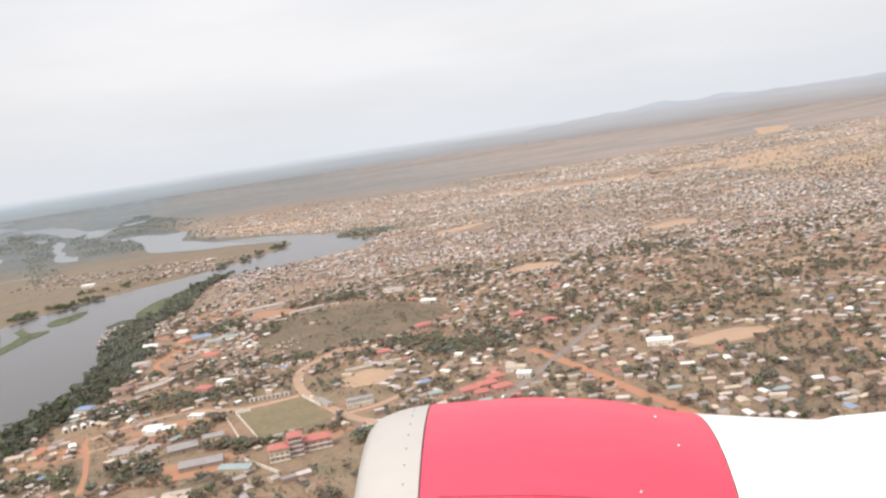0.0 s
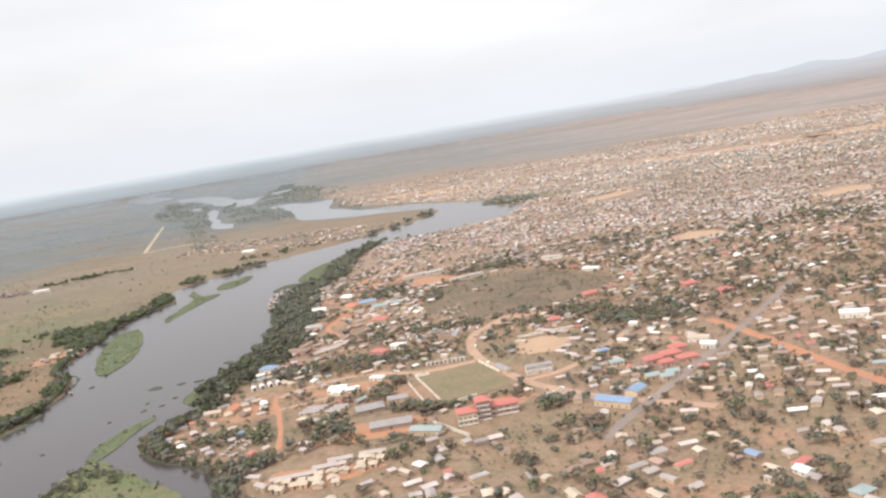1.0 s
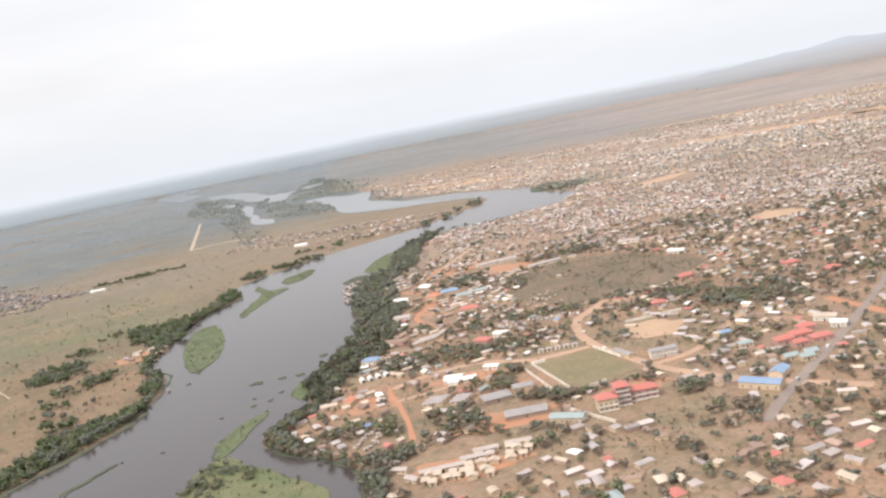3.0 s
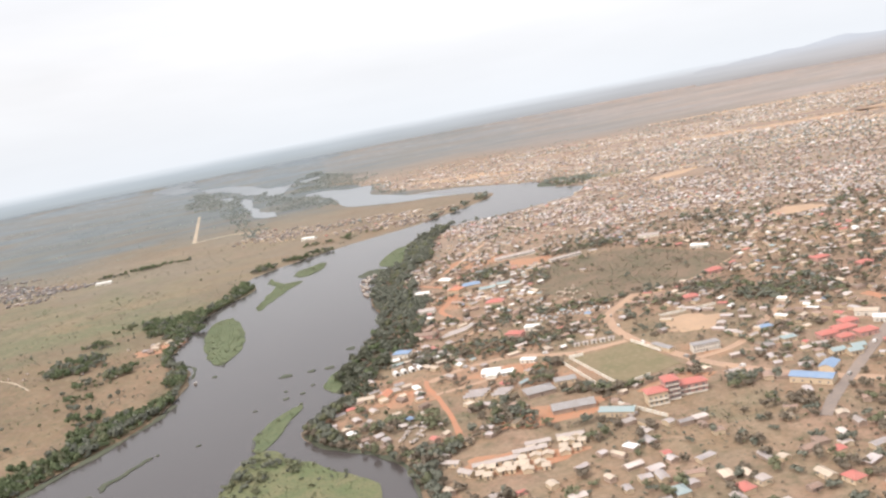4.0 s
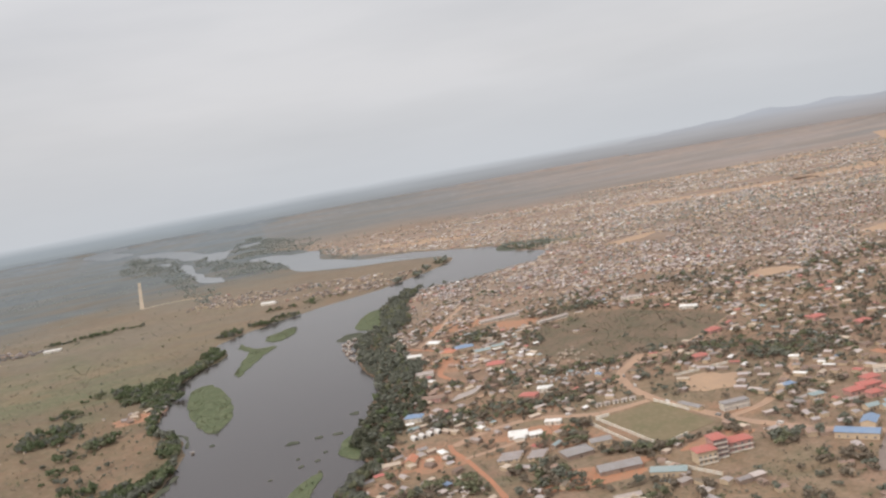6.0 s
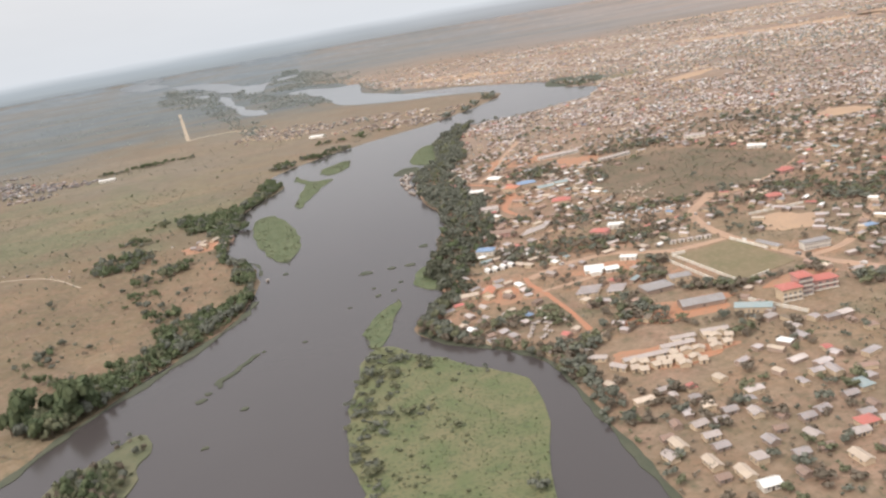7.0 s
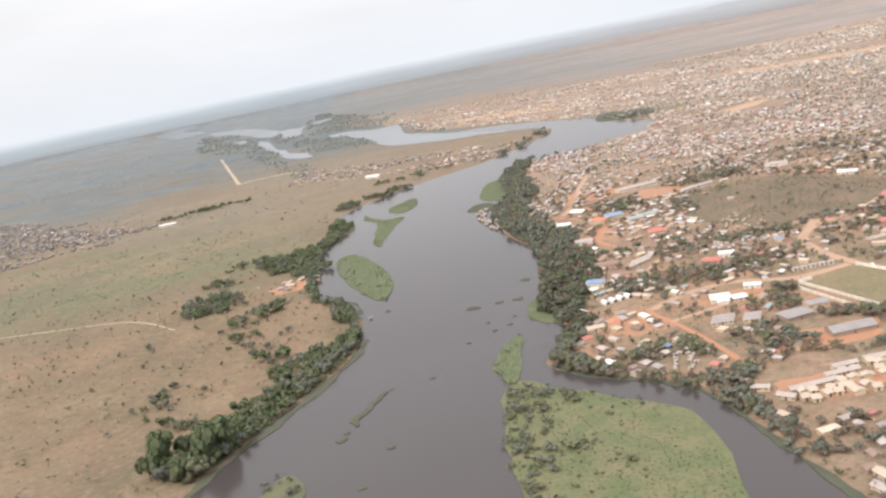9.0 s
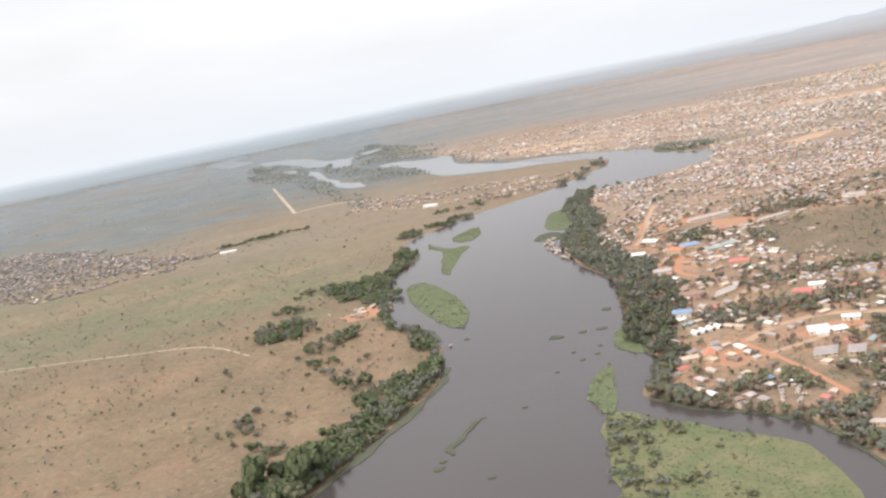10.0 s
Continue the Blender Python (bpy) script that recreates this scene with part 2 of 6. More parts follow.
def ground_material():
    """Dry savanna soil; the attribute 'cover' holds grass (r), red earth (g), town dust (b); 'bush' holds far bush
    tinted for haze (r), how pale (g) or brown (b) that haze gets, and a pale haze wash nearer in (alpha).
    """
    m = bpy.data.materials.new("plain_soil")
    m.use_nodes = True
    nt = m.node_tree
    b = nt.nodes["Principled BSDF"]
    b.inputs["Roughness"].default_value = 0.95
    b.inputs["Specular IOR Level"].default_value = 0.1
    geo = nt.nodes.new("ShaderNodeNewGeometry")

    def noise_at(scale, detail=5.0, lo=0.35, hi=0.65):
        n = nt.nodes.new("ShaderNodeTexNoise")
        n.inputs["Scale"].default_value, n.inputs["Detail"].default_value = scale, detail
        nt.links.new(geo.outputs["Position"], n.inputs["Vector"])
        r = nt.nodes.new("ShaderNodeMapRange")
        r.inputs["From Min"].default_value, r.inputs["From Max"].default_value = lo, hi
        nt.links.new(n.outputs["Fac"], r.inputs["Value"])
        return r.outputs["Result"], n.outputs["Fac"]

    def mixed(fac, a, bcol):
        mx = nt.nodes.new("ShaderNodeMixRGB")
        for key, v in (("Fac", fac), ("Color1", a), ("Color2", bcol)):
            if isinstance(v, tuple):
                mx.inputs[key].default_value = (*v, 1)
            elif isinstance(v, float):
                mx.inputs[key].default_value = v
            else:
                nt.links.new(v, mx.inputs[key])
        return mx.outputs["Color"]

    def times(a, bb):
        t = nt.nodes.new("ShaderNodeMath")
        t.operation = 'MULTIPLY'
        for i, v in enumerate((a, bb)):
            if isinstance(v, float):
                t.inputs[i].default_value = v
            else:
                nt.links.new(v, t.inputs[i])
        return t.outputs[0]

    big, _ = noise_at(0.011)
    mid, _ = noise_at(0.05)
    small, raw = noise_at(0.28, 6.0, 0.42, 0.68)
    speck, _ = noise_at(0.11, 6.0, 0.54, 0.66)
    tuft, _ = noise_at(0.45, 5.0, 0.56, 0.66)
    bare, _ = noise_at(0.075, 6.0, 0.55, 0.68)
    dry = mixed(big, (0.126, 0.091, 0.060), (0.189, 0.124, 0.082))
    patch, _ = noise_at(0.022, 4.0, 0.48, 0.72)
    dry = mixed(times(patch, 0.6), dry, (0.126, 0.097, 0.074))
    dry = mixed(times(mid, 0.45), dry, (0.172, 0.144, 0.084))
    dry = mixed(times(bare, 0.5), dry, (0.214, 0.144, 0.101))
    grass = mixed(mid, (0.106, 0.114, 0.066), (0.150, 0.148, 0.090))
    grass = mixed(times(patch, 0.5), grass, (0.126, 0.109, 0.074))
    red = mixed(mid, (0.323, 0.181, 0.118), (0.269, 0.172, 0.122))
    dust = mixed(mid, (0.242, 0.150, 0.106), (0.305, 0.200, 0.146))
    dust = mixed(times(patch, 0.55), dust, (0.181, 0.147, 0.109))
    att = nt.nodes.new("ShaderNodeAttribute")
    att.attribute_name = "cover"
    sep = nt.nodes.new("ShaderNodeSeparateColor")
    nt.links.new(att.outputs["Color"], sep.inputs["Color"])
    att2 = nt.nodes.new("ShaderNodeAttribute")
    att2.attribute_name = "bush"
    sep2 = nt.nodes.new("ShaderNodeSeparateColor")
    nt.links.new(att2.outputs["Color"], sep2.inputs["Color"])
    col = mixed(sep.outputs["Red"], dry, grass)
    col = mixed(sep.outputs["Blue"], col, dust)
    col = mixed(sep.outputs["Green"], col, red)
    fine, _ = noise_at(0.16, 3.0, 0.5, 0.66)
    burn, _ = noise_at(0.0065, 6.0, 0.50, 0.66)
    col = mixed(times(burn, 0.30), col, (0.112, 0.090, 0.068))
    col = mixed(times(fine, 0.26), col, (0.302, 0.227, 0.168))
    col = mixed(times(small, 0.42), col, (0.126, 0.102, 0.071))
    col = mixed(times(speck, 0.55), col, (0.099, 0.092, 0.059))
    col = mixed(times(tuft, 0.55), col, (0.082, 0.082, 0.049))
    # pale grey-tan wash, haze painted over the middle distance
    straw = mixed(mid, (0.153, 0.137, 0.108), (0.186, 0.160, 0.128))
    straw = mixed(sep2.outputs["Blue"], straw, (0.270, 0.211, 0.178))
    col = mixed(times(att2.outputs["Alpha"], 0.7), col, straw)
    # far bush colours hold the blue-grey of the air in front
    near_haze_bush = mixed(big, (0.098, 0.113, 0.117), (0.134, 0.147, 0.148))
    far_haze_bush = mixed(patch, (0.148, 0.169, 0.184), (0.186, 0.206, 0.220))
    brown_haze_bush = mixed(patch, (0.226, 0.205, 0.194), (0.270, 0.233, 0.211))
    haze_bush = mixed(sep2.outputs["Green"], near_haze_bush, far_haze_bush)
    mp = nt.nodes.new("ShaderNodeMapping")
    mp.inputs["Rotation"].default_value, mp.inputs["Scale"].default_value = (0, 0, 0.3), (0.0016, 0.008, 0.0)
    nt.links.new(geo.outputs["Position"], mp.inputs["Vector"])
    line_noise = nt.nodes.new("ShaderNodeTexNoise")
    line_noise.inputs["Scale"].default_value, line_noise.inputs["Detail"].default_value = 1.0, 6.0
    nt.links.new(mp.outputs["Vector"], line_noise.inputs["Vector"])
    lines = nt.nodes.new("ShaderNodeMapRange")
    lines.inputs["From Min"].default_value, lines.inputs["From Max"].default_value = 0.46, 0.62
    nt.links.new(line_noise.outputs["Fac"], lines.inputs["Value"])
    brown_haze_bush = mixed(times(lines.outputs["Result"], 0.6), brown_haze_bush, (0.165, 0.160, 0.156))
    haze_bush = mixed(sep2.outputs["Blue"], haze_bush, brown_haze_bush)
    haze_bush = mixed(times(lines.outputs["Result"], 0.35), haze_bush, (0.120, 0.130, 0.128))
    col = mixed(sep2.outputs["Red"], col, haze_bush)
    nt.links.new(col, b.inputs["Base Color"])
    bp = nt.nodes.new("ShaderNodeBump")
    bp.inputs["Strength"].default_value, bp.inputs["Distance"].default_value = 0.5, 0.6
    nt.links.new(raw, bp.inputs["Height"])
    nt.links.new(bp.outputs["Normal"], b.inputs["Normal"])
    return m


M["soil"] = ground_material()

# ---- plan helpers ----
CX, CY, EYE_H = -190.0, 14.0, 208.0
FLAT, REACH = 3200.0, 1500.0      # flat plain, then far land drawn in and raised to fit the camera's view


def squeeze(x, y):
    """A far place drawn in towards the plain's rim and lifted to keep its angle from the camera: x, y, z arrays."""
    x, y = np.asarray(x, float), np.asarray(y, float)
    dx, dy = x - CX, y - CY
    far = np.maximum(np.hypot(dx, dy), 1e-6)
    near = np.where(far > FLAT, FLAT + REACH * (1 - np.exp(-np.maximum(far - FLAT, 0) / REACH)), far)
    return CX + dx * near / far, CY + dy * near / far, EYE_H * (1 - near / far)


def unsqueeze(x, y):
    dx, dy = x - CX, y - CY
    near = np.maximum(np.hypot(dx, dy), 1e-6)
    far = np.where(near > FLAT, FLAT - REACH * np.log(np.maximum(1 - (near - FLAT) / REACH, 3e-6)), near)
    return CX + dx * far / near, CY + dy * far / near


def value_noise(x, y, size, seed=0):
    x, y = np.asarray(x, float) / size, np.asarray(y, float) / size
    ix, iy = np.floor(x).astype(int), np.floor(y).astype(int)
    fx, fy = x - ix, y - iy
    fx, fy = fx * fx * (3 - 2 * fx), fy * fy * (3 - 2 * fy)

    def h(i, j):
        v = np.sin(i * 127.1 + j * 311.7 + seed * 74.7) * 43758.5453
        return v - np.floor(v)
    return (h(ix, iy) * (1 - fx) + h(ix + 1, iy) * fx) * (1 - fy) + (h(ix, iy + 1) * (1 - fx) + h(ix + 1, iy + 1) * fx) * fy


def inside(x, y, poly):
    x, y = np.asarray(x, float), np.asarray(y, float)
    odd = np.zeros(x.shape, bool)
    n = len(poly)
    for i in range(n):
        (x1, y1), (x2, y2) = poly[i], poly[(i + 1) % n]
        if y1 != y2:
            odd ^= ((y1 > y) != (y2 > y)) & (x < (x2 - x1) * (y - y1) / (y2 - y1) + x1)
    return odd


def smooth_line(pts, step=4, closed=False):
    """A Catmull-Rom line through the points."""
    out, n = [], len(pts)
    last = n if closed else n - 1
    for i in range(last):
        p = [Vector(pts[(i + k) % n] if closed else pts[min(max(i + k, 0), n - 1)]) for k in (-1, 0, 1, 2)]
        for s in range(step):
            t = s / step
            q = 0.5 * (2 * p[1] + (p[2] - p[0]) * t + (2 * p[0] - 5 * p[1] + 4 * p[2] - p[3]) * t * t + (3 * p[1] - p[0] - 3 * p[2] + p[3]) * t ** 3)
            out.append((q.x, q.y))
    if not closed:
        out.append(tuple(pts[-1]))
    return out


def ragged(line, amount, size, seed=0):
    """Small bays and spurs along an outline."""
    a = np.array(line)
    dx = (value_noise(a[:, 0], a[:, 1], size, seed) - 0.5) * 2 * amount
    dy = (value_noise(a[:, 0], a[:, 1], size, seed + 9) - 0.5) * 2 * amount
    return [(x + u, y + v) for (x, y), u, v in zip(line, dx, dy)]


def link_mesh(name, verts, faces, mats, index=None, parent=None):
    me = bpy.data.meshes.new(name)
    me.from_pydata([tuple(v) for v in verts], [], faces)
    for m in mats:
        me.materials.append(m)
    if index is not None:
        me.polygons.foreach_set("material_index", np.asarray(index, np.int32))
    me.update()
    ob = new(name, me)
    if parent:
        ob.parent = parent
    return ob


def part(name, bm, mat, parent, label=""):
    """Links a bmesh as one mesh object under a thing or a part."""
    me = bpy.data.meshes.new(name)
    bm.to_mesh(me)
    bm.free()
    me.materials.append(mat)
    ob = new(name, me)
    ob.parent = parent
    if label:
        ob["label"] = label
    return ob


def add_box(bm, x0, x1, y0, y1, z0, z1):
    v = [bm.verts.new((x, y, z)) for z in (z0, z1) for x, y in ((x0, y0), (x1, y0), (x1, y1), (x0, y1))]
    for f in ((0, 3, 2, 1), (4, 5, 6, 7), (0, 1, 5, 4), (1, 2, 6, 5), (2, 3, 7, 6), (3, 0, 4, 7)):
        bm.faces.new([v[i] for i in f])


def sheet(name, outline, height, mat, label, category, kind="structure"):
    """A flat sheet with an outline, laid a hand above the plain, with a skirt down to it."""
    from_poly = [Vector((x, y, 0)) for x, y in outline]
    xs, ys, zs = squeeze([p.x for p in from_poly], [p.y for p in from_poly])
    bm = bmesh.new()
    top = [bm.verts.new((x, y, z + height)) for x, y, z in zip(xs, ys, zs)]
    low = [bm.verts.new((x, y, z - 0.3)) for x, y, z in zip(xs, ys, zs)]
    from mathutils.geometry import tessellate_polygon
    for tri in tessellate_polygon([from_poly]):
        try:
            bm.faces.new([top[i] for i in tri])
        except ValueError:
            pass
    n = len(top)
    for i in range(n):
        bm.faces.new((top[i], low[i], low[(i + 1) % n], top[(i + 1) % n]))
    bmesh.ops.recalc_face_normals(bm, faces=bm.faces)
    if sum(f.normal.z for f in bm.faces) < 0:
        bmesh.ops.reverse_faces(bm, faces=bm.faces)
    me = bpy.data.meshes.new(name)
    bm.to_mesh(me)
    bm.free()
    me.materials.append(mat)
    return tagged(new(name, me), label, category, kind=kind)


# ---- the plan: banks, zones ----
LEFT_BANK = [(-640, -4200), (-760, -2600), (-840, -1200), (-760, -350), (-680, 60), (-577, 409), (-566, 454), (-554, 509), (-523, 580), (-492, 665), (-487, 715), (-500, 785), (-514, 828), (-549, 858),
             (-563, 915), (-579, 1023), (-588, 1110), (-575, 1180), (-568, 1240), (-606, 1312), (-585, 1390), (-546, 1453), (-510, 1505),
             (-443, 1578), (-391, 1622), (-334, 1706), (-285, 1787), (-236, 1894), (-226, 1965)]
SPIT_FAR = [(-262, 2045), (-314, 2085), (-380, 2125), (-454, 2146), (-527, 2194), (-605, 2258), (-659, 2369), (-748, 2654), (-820, 2820), (-896, 2954)]
NORTH_BANK = [(-909, 3029), (-839, 3033), (-744, 2914), (-656, 2895), (-609, 2566), (-543, 2448), (-473, 2320), (-391, 2290), (-305, 2240), (-181, 2103), (-124, 2042), (-88, 1883), (-35, 1809)]
RIGHT_BANK = [(-62, 1690), (-122, 1640), (-212, 1575), (-270, 1555), (-314, 1550), (-340, 1490), (-354, 1400), (-350, 1300), (-347, 1240), (-366, 1185),
              (-372, 1130), (-358, 1025), (-330, 909), (-328, 839), (-334, 749), (-340, 712), (-321, 665), (-323, 634), (-339, 592), (-318, 558),
              (-280, 532), (-252, 500), (-236, 440), (-205, 300), (-190, 60), (-260, -350), (-400, -1200), (-330, -2600), (-210, -4200)]
RIVER = ragged(smooth_line(LEFT_BANK + SPIT_FAR + NORTH_BANK + RIGHT_BANK, 4), 4.0, 22.0, 3)
SCRUB = [(-165, 914), (-180, 980), (-142, 1050), (-94, 1060), (-35, 1080), (26, 990), (62, 941), (0, 858), (-45, 838), (-80, 832), (-129, 852)]
FIELD = [(-140, 667), (-111, 591), (-66, 617), (-89, 685)]
GREENS = [[(-242, 718), (-223, 775), (-169, 795), (-144, 787), (-165, 701), (-206, 703)], [(-82, 516), (-57, 543), (-26, 547), (-28, 516), (-49, 499)], [(-155, 1080), (-104, 1047), (-83, 895), (-146, 869), (-173, 932)], [(-242, 590), (-214, 583), (-200, 556), (-212, 530), (-240, 555)]]
GROVES = [[(203, 822), (246, 891), (310, 880), (288, 799), (237, 773), (186, 742)], [(335, 1022), (395, 1013), (345, 876), (292, 872)], [(386, 914), (443, 953), (513, 881), (453, 781), (391, 810), (366, 854)],
          [(300, 767), (353, 779), (330, 714), (286, 712)], [(319, 1227), (381, 1253), (400, 1150), (352, 1028), (294, 1098)], [(-3, 833), (38, 855), (77, 800), (74, 723), (14, 733)], [(268, 658), (315, 688), (318, 621), (286, 555), (247, 581)]]
LEFT_TOWN = [(-1500, 1560), (-1900, 2140), (-1755, 2240), (-1586, 2112), (-1340, 1870), (-1221, 1803), (-1074, 1660), (-975, 1640), (-1023, 1535), (-1118, 1542), (-1129, 1470), (-1171, 1395), (-1245, 1378), (-1328, 1407)]


def bank_x(y):
    """The city bank's x at a y."""
    p = sorted((b, a) for a, b in RIGHT_BANK)
    return np.interp(y, [q[0] for q in p], [q[1] for q in p])


def left_x(y):
    p = sorted((b, a) for a, b in LEFT_BANK)
    return np.interp(y, [q[0] for q in p], [q[1] for q in p])


def in_water(x, y):
    return inside(x, y, RIVER)


def in_greens(x, y):
    """Weedy open ground between the compounds."""
    return sum(inside(x, y, line).astype(float) for line in GREENS) > 0


def in_groves(x, y):
    """Dense groves among the compounds of the leafy quarter."""
    u, v = x + 30 * (value_noise(x, y, 30, 91) - 0.5), y + 40 * (value_noise(x, y, 34, 92) - 0.5)
    return sum(inside(u, v, line).astype(float) for line in GROVES) > 0


def in_city(x, y):
    return (x > np.where(y > 1690, np.interp(y, [1690, 1810, 1883, 2042, 2268, 2505, 2784, 3083, 3300, 6000], [-62, -35, -88, -124, -305, -535, -638, -742, -890, -1500]), bank_x(y))) & ~in_water(x, y)


def city_edge(x, y):
    """1 inside the built-up town, fading to its far rim."""
    rim = 3300 + 500 * (value_noise(x, y, 700, 5) - 0.5) + 0.25 * np.maximum(x, 0)
    return np.clip((rim - y) / 500, 0, 1)


# ---- ground ----
def build_ground():
    turn = np.concatenate([np.linspace(-62, 78, 421), np.linspace(78, 298, 60)[1:-1]])      # degrees from +y towards -x
    r = np.concatenate([np.linspace(40, 300, 8)[:-1], np.geomspace(300, 3200, 230)[:-1], np.linspace(3200, 4640, 72)])
    T, R = np.meshgrid(np.radians(turn), r, indexing='ij')
    x, y = CX - R * np.sin(T), CY + R * np.cos(T)
    fx, fy = unsqueeze(x, y)
    far = np.hypot(fx - CX, fy - CY)
    z = EYE_H * (1 - np.where(R > FLAT, R / far, 1.0))
    z = np.where(R > FLAT, z, 0.0)
    n, k = x.shape
    verts = [(CX, CY, 0.0)] + list(zip(x.ravel(), y.ravel(), z.ravel()))
    faces = []
    for i in range(n):
        j = (i + 1) % n
        a, b = 1 + i * k, 1 + j * k
        faces.append((0, a, b))
        faces += [(a + q, a + q + 1, b + q + 1, b + q) for q in range(k - 1)]
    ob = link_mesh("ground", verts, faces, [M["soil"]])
    fx, fy = np.append(CX, fx.ravel()), np.append(CY, fy.ravel())
    city = in_city(fx, fy)
    left = ~city
    n1, n2, n3 = value_noise(fx, fy, 140, 1), value_noise(fx, fy, 45, 2), value_noise(fx, fy, 420, 3)
    band = np.exp(-((fy - 1180 + 0.12 * (fx + 900)) / 230) ** 2) * np.clip((-560 - fx) / 160, 0, 1) + 0.5 * np.clip((-760 - fx) / 200, 0, 1) * np.clip((900 - fy) / 200, 0, 1)
    n4 = value_noise(fx + 0.6 * fy, fy - 0.3 * fx, 26, 6)
    grass = np.where(left, np.clip(0.04 + 1.0 * band * (0.45 + n1) + 1.0 * (n3 - 0.5) + 1.2 * (n2 - 0.5) + 0.7 * (n4 - 0.5), 0, 1), np.clip(1.6 * (n1 - 0.38) + 1.1 * (n2 - 0.45) + 1.0 * (n4 - 0.5) + 0.35 * (fy < 760) + 0.8 * in_greens(fx, fy), 0, 1))
    red = np.where(city, np.clip(1.5 * (n2 - 0.48) + 1.2 * (n1 - 0.50) + 0.8 * (n4 - 0.5), 0, 0.85), np.clip(1.5 * (n2 - 0.52) + 1.0 * (n1 - 0.5) + 0.7 * (n4 - 0.5), 0, 0.28) * np.clip(np.maximum((1000 - fy + 0.2 * (fx + 700)) / 160, 1.6 * np.exp(-((fx + 640 - 0.45 * (fy - 1450)) / 120) ** 2) * (fy > 1150) * (fy < 1800)), 0, 1))
    streak = value_noise(fx * 0.28 + fy * 0.10, fy - 0.45 * fx, 60, 17)
    dust = np.where(city, np.maximum(city_edge(fx, fy), np.clip((fx + 700) / 600, 0, 0.9)) * np.clip(0.95 - 0.6 * grass, 0, 1) * np.where((fy > 1080) & (fy < 1900), 0.75, 1.0), np.clip(2.0 * (streak - 0.64), 0, 0.3) * (fy > 1150) + 0.62 * np.clip((fx + 1180) / 260, 0, 1) * 0.55 * np.clip((fy - 1560 - 0.25 * (fx + 600)) / 260, 0, 1) * np.clip((2500 - fy) / 300, 0, 1) * np.clip(0.4 + 1.2 * n2, 0, 1))
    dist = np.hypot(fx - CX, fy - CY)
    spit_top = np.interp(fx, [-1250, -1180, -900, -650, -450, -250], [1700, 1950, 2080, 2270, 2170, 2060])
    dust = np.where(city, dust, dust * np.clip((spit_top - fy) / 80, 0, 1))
    # share of far bush, its blue-grey haze painted into the soil colour
    haze_bush = np.where(city, np.clip((fy + 0.12 * np.abs(fx) - 3250 - 500 * (n3 - 0.5)) / 600, 0, 1) * np.clip(0.72 + 0.6 * (streak - 0.5), 0, 1),
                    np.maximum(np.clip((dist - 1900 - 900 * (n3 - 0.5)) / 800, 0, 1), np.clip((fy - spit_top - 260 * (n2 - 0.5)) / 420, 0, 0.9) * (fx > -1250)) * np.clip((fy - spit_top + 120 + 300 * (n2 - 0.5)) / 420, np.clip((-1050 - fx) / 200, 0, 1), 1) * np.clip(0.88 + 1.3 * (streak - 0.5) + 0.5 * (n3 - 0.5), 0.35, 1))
    # painted haze: paler with distance, browner towards the town side
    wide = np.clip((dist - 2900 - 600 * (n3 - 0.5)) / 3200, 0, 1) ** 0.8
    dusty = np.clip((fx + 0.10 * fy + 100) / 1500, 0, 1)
    col = np.stack([grass, red, dust, np.ones_like(red)], 1).astype(np.float32)
    me = ob.data
    me.attributes.new("cover", 'FLOAT_COLOR', 'POINT').data.foreach_set("color", col.ravel())
    # share of the pale wash from about 1 km out, haze put into the soil
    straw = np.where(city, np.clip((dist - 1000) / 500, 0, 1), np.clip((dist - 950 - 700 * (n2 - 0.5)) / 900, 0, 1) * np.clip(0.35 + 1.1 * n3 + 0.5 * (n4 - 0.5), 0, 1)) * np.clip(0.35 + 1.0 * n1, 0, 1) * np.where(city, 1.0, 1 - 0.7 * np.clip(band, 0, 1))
    bush = np.stack([haze_bush, wide, np.where(city, dusty * haze_bush + np.maximum(dusty, 0.75) * (1 - haze_bush), dusty), straw], 1).astype(np.float32)
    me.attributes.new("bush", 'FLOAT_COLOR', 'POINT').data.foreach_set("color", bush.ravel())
    me.polygons.foreach_set("use_smooth", np.ones(len(me.polygons), bool))
    me.update()
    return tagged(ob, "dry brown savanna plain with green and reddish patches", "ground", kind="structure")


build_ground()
tagged(sheet("water", RIVER, 0.12, M["water"], "broad grey-brown river with a calm, slightly shiny surface", "river"))


def blob(cx, cy, rx, ry, turn, seed, rough=0.3, n=36):
    """An uneven oval outline."""
    out = []
    for i in range(n):
        a = 2 * math.pi * i / n
        k = 1 + rough * (noise.noise((math.cos(a) * 1.3 + seed * 3.1, math.sin(a) * 1.3, seed)) * 1.5)
        u, v = rx * k * math.cos(a), ry * k * math.sin(a)
        out.append((cx + u * math.cos(turn) - v * math.sin(turn), cy + u * math.sin(turn) + v * math.cos(turn)))
    return out


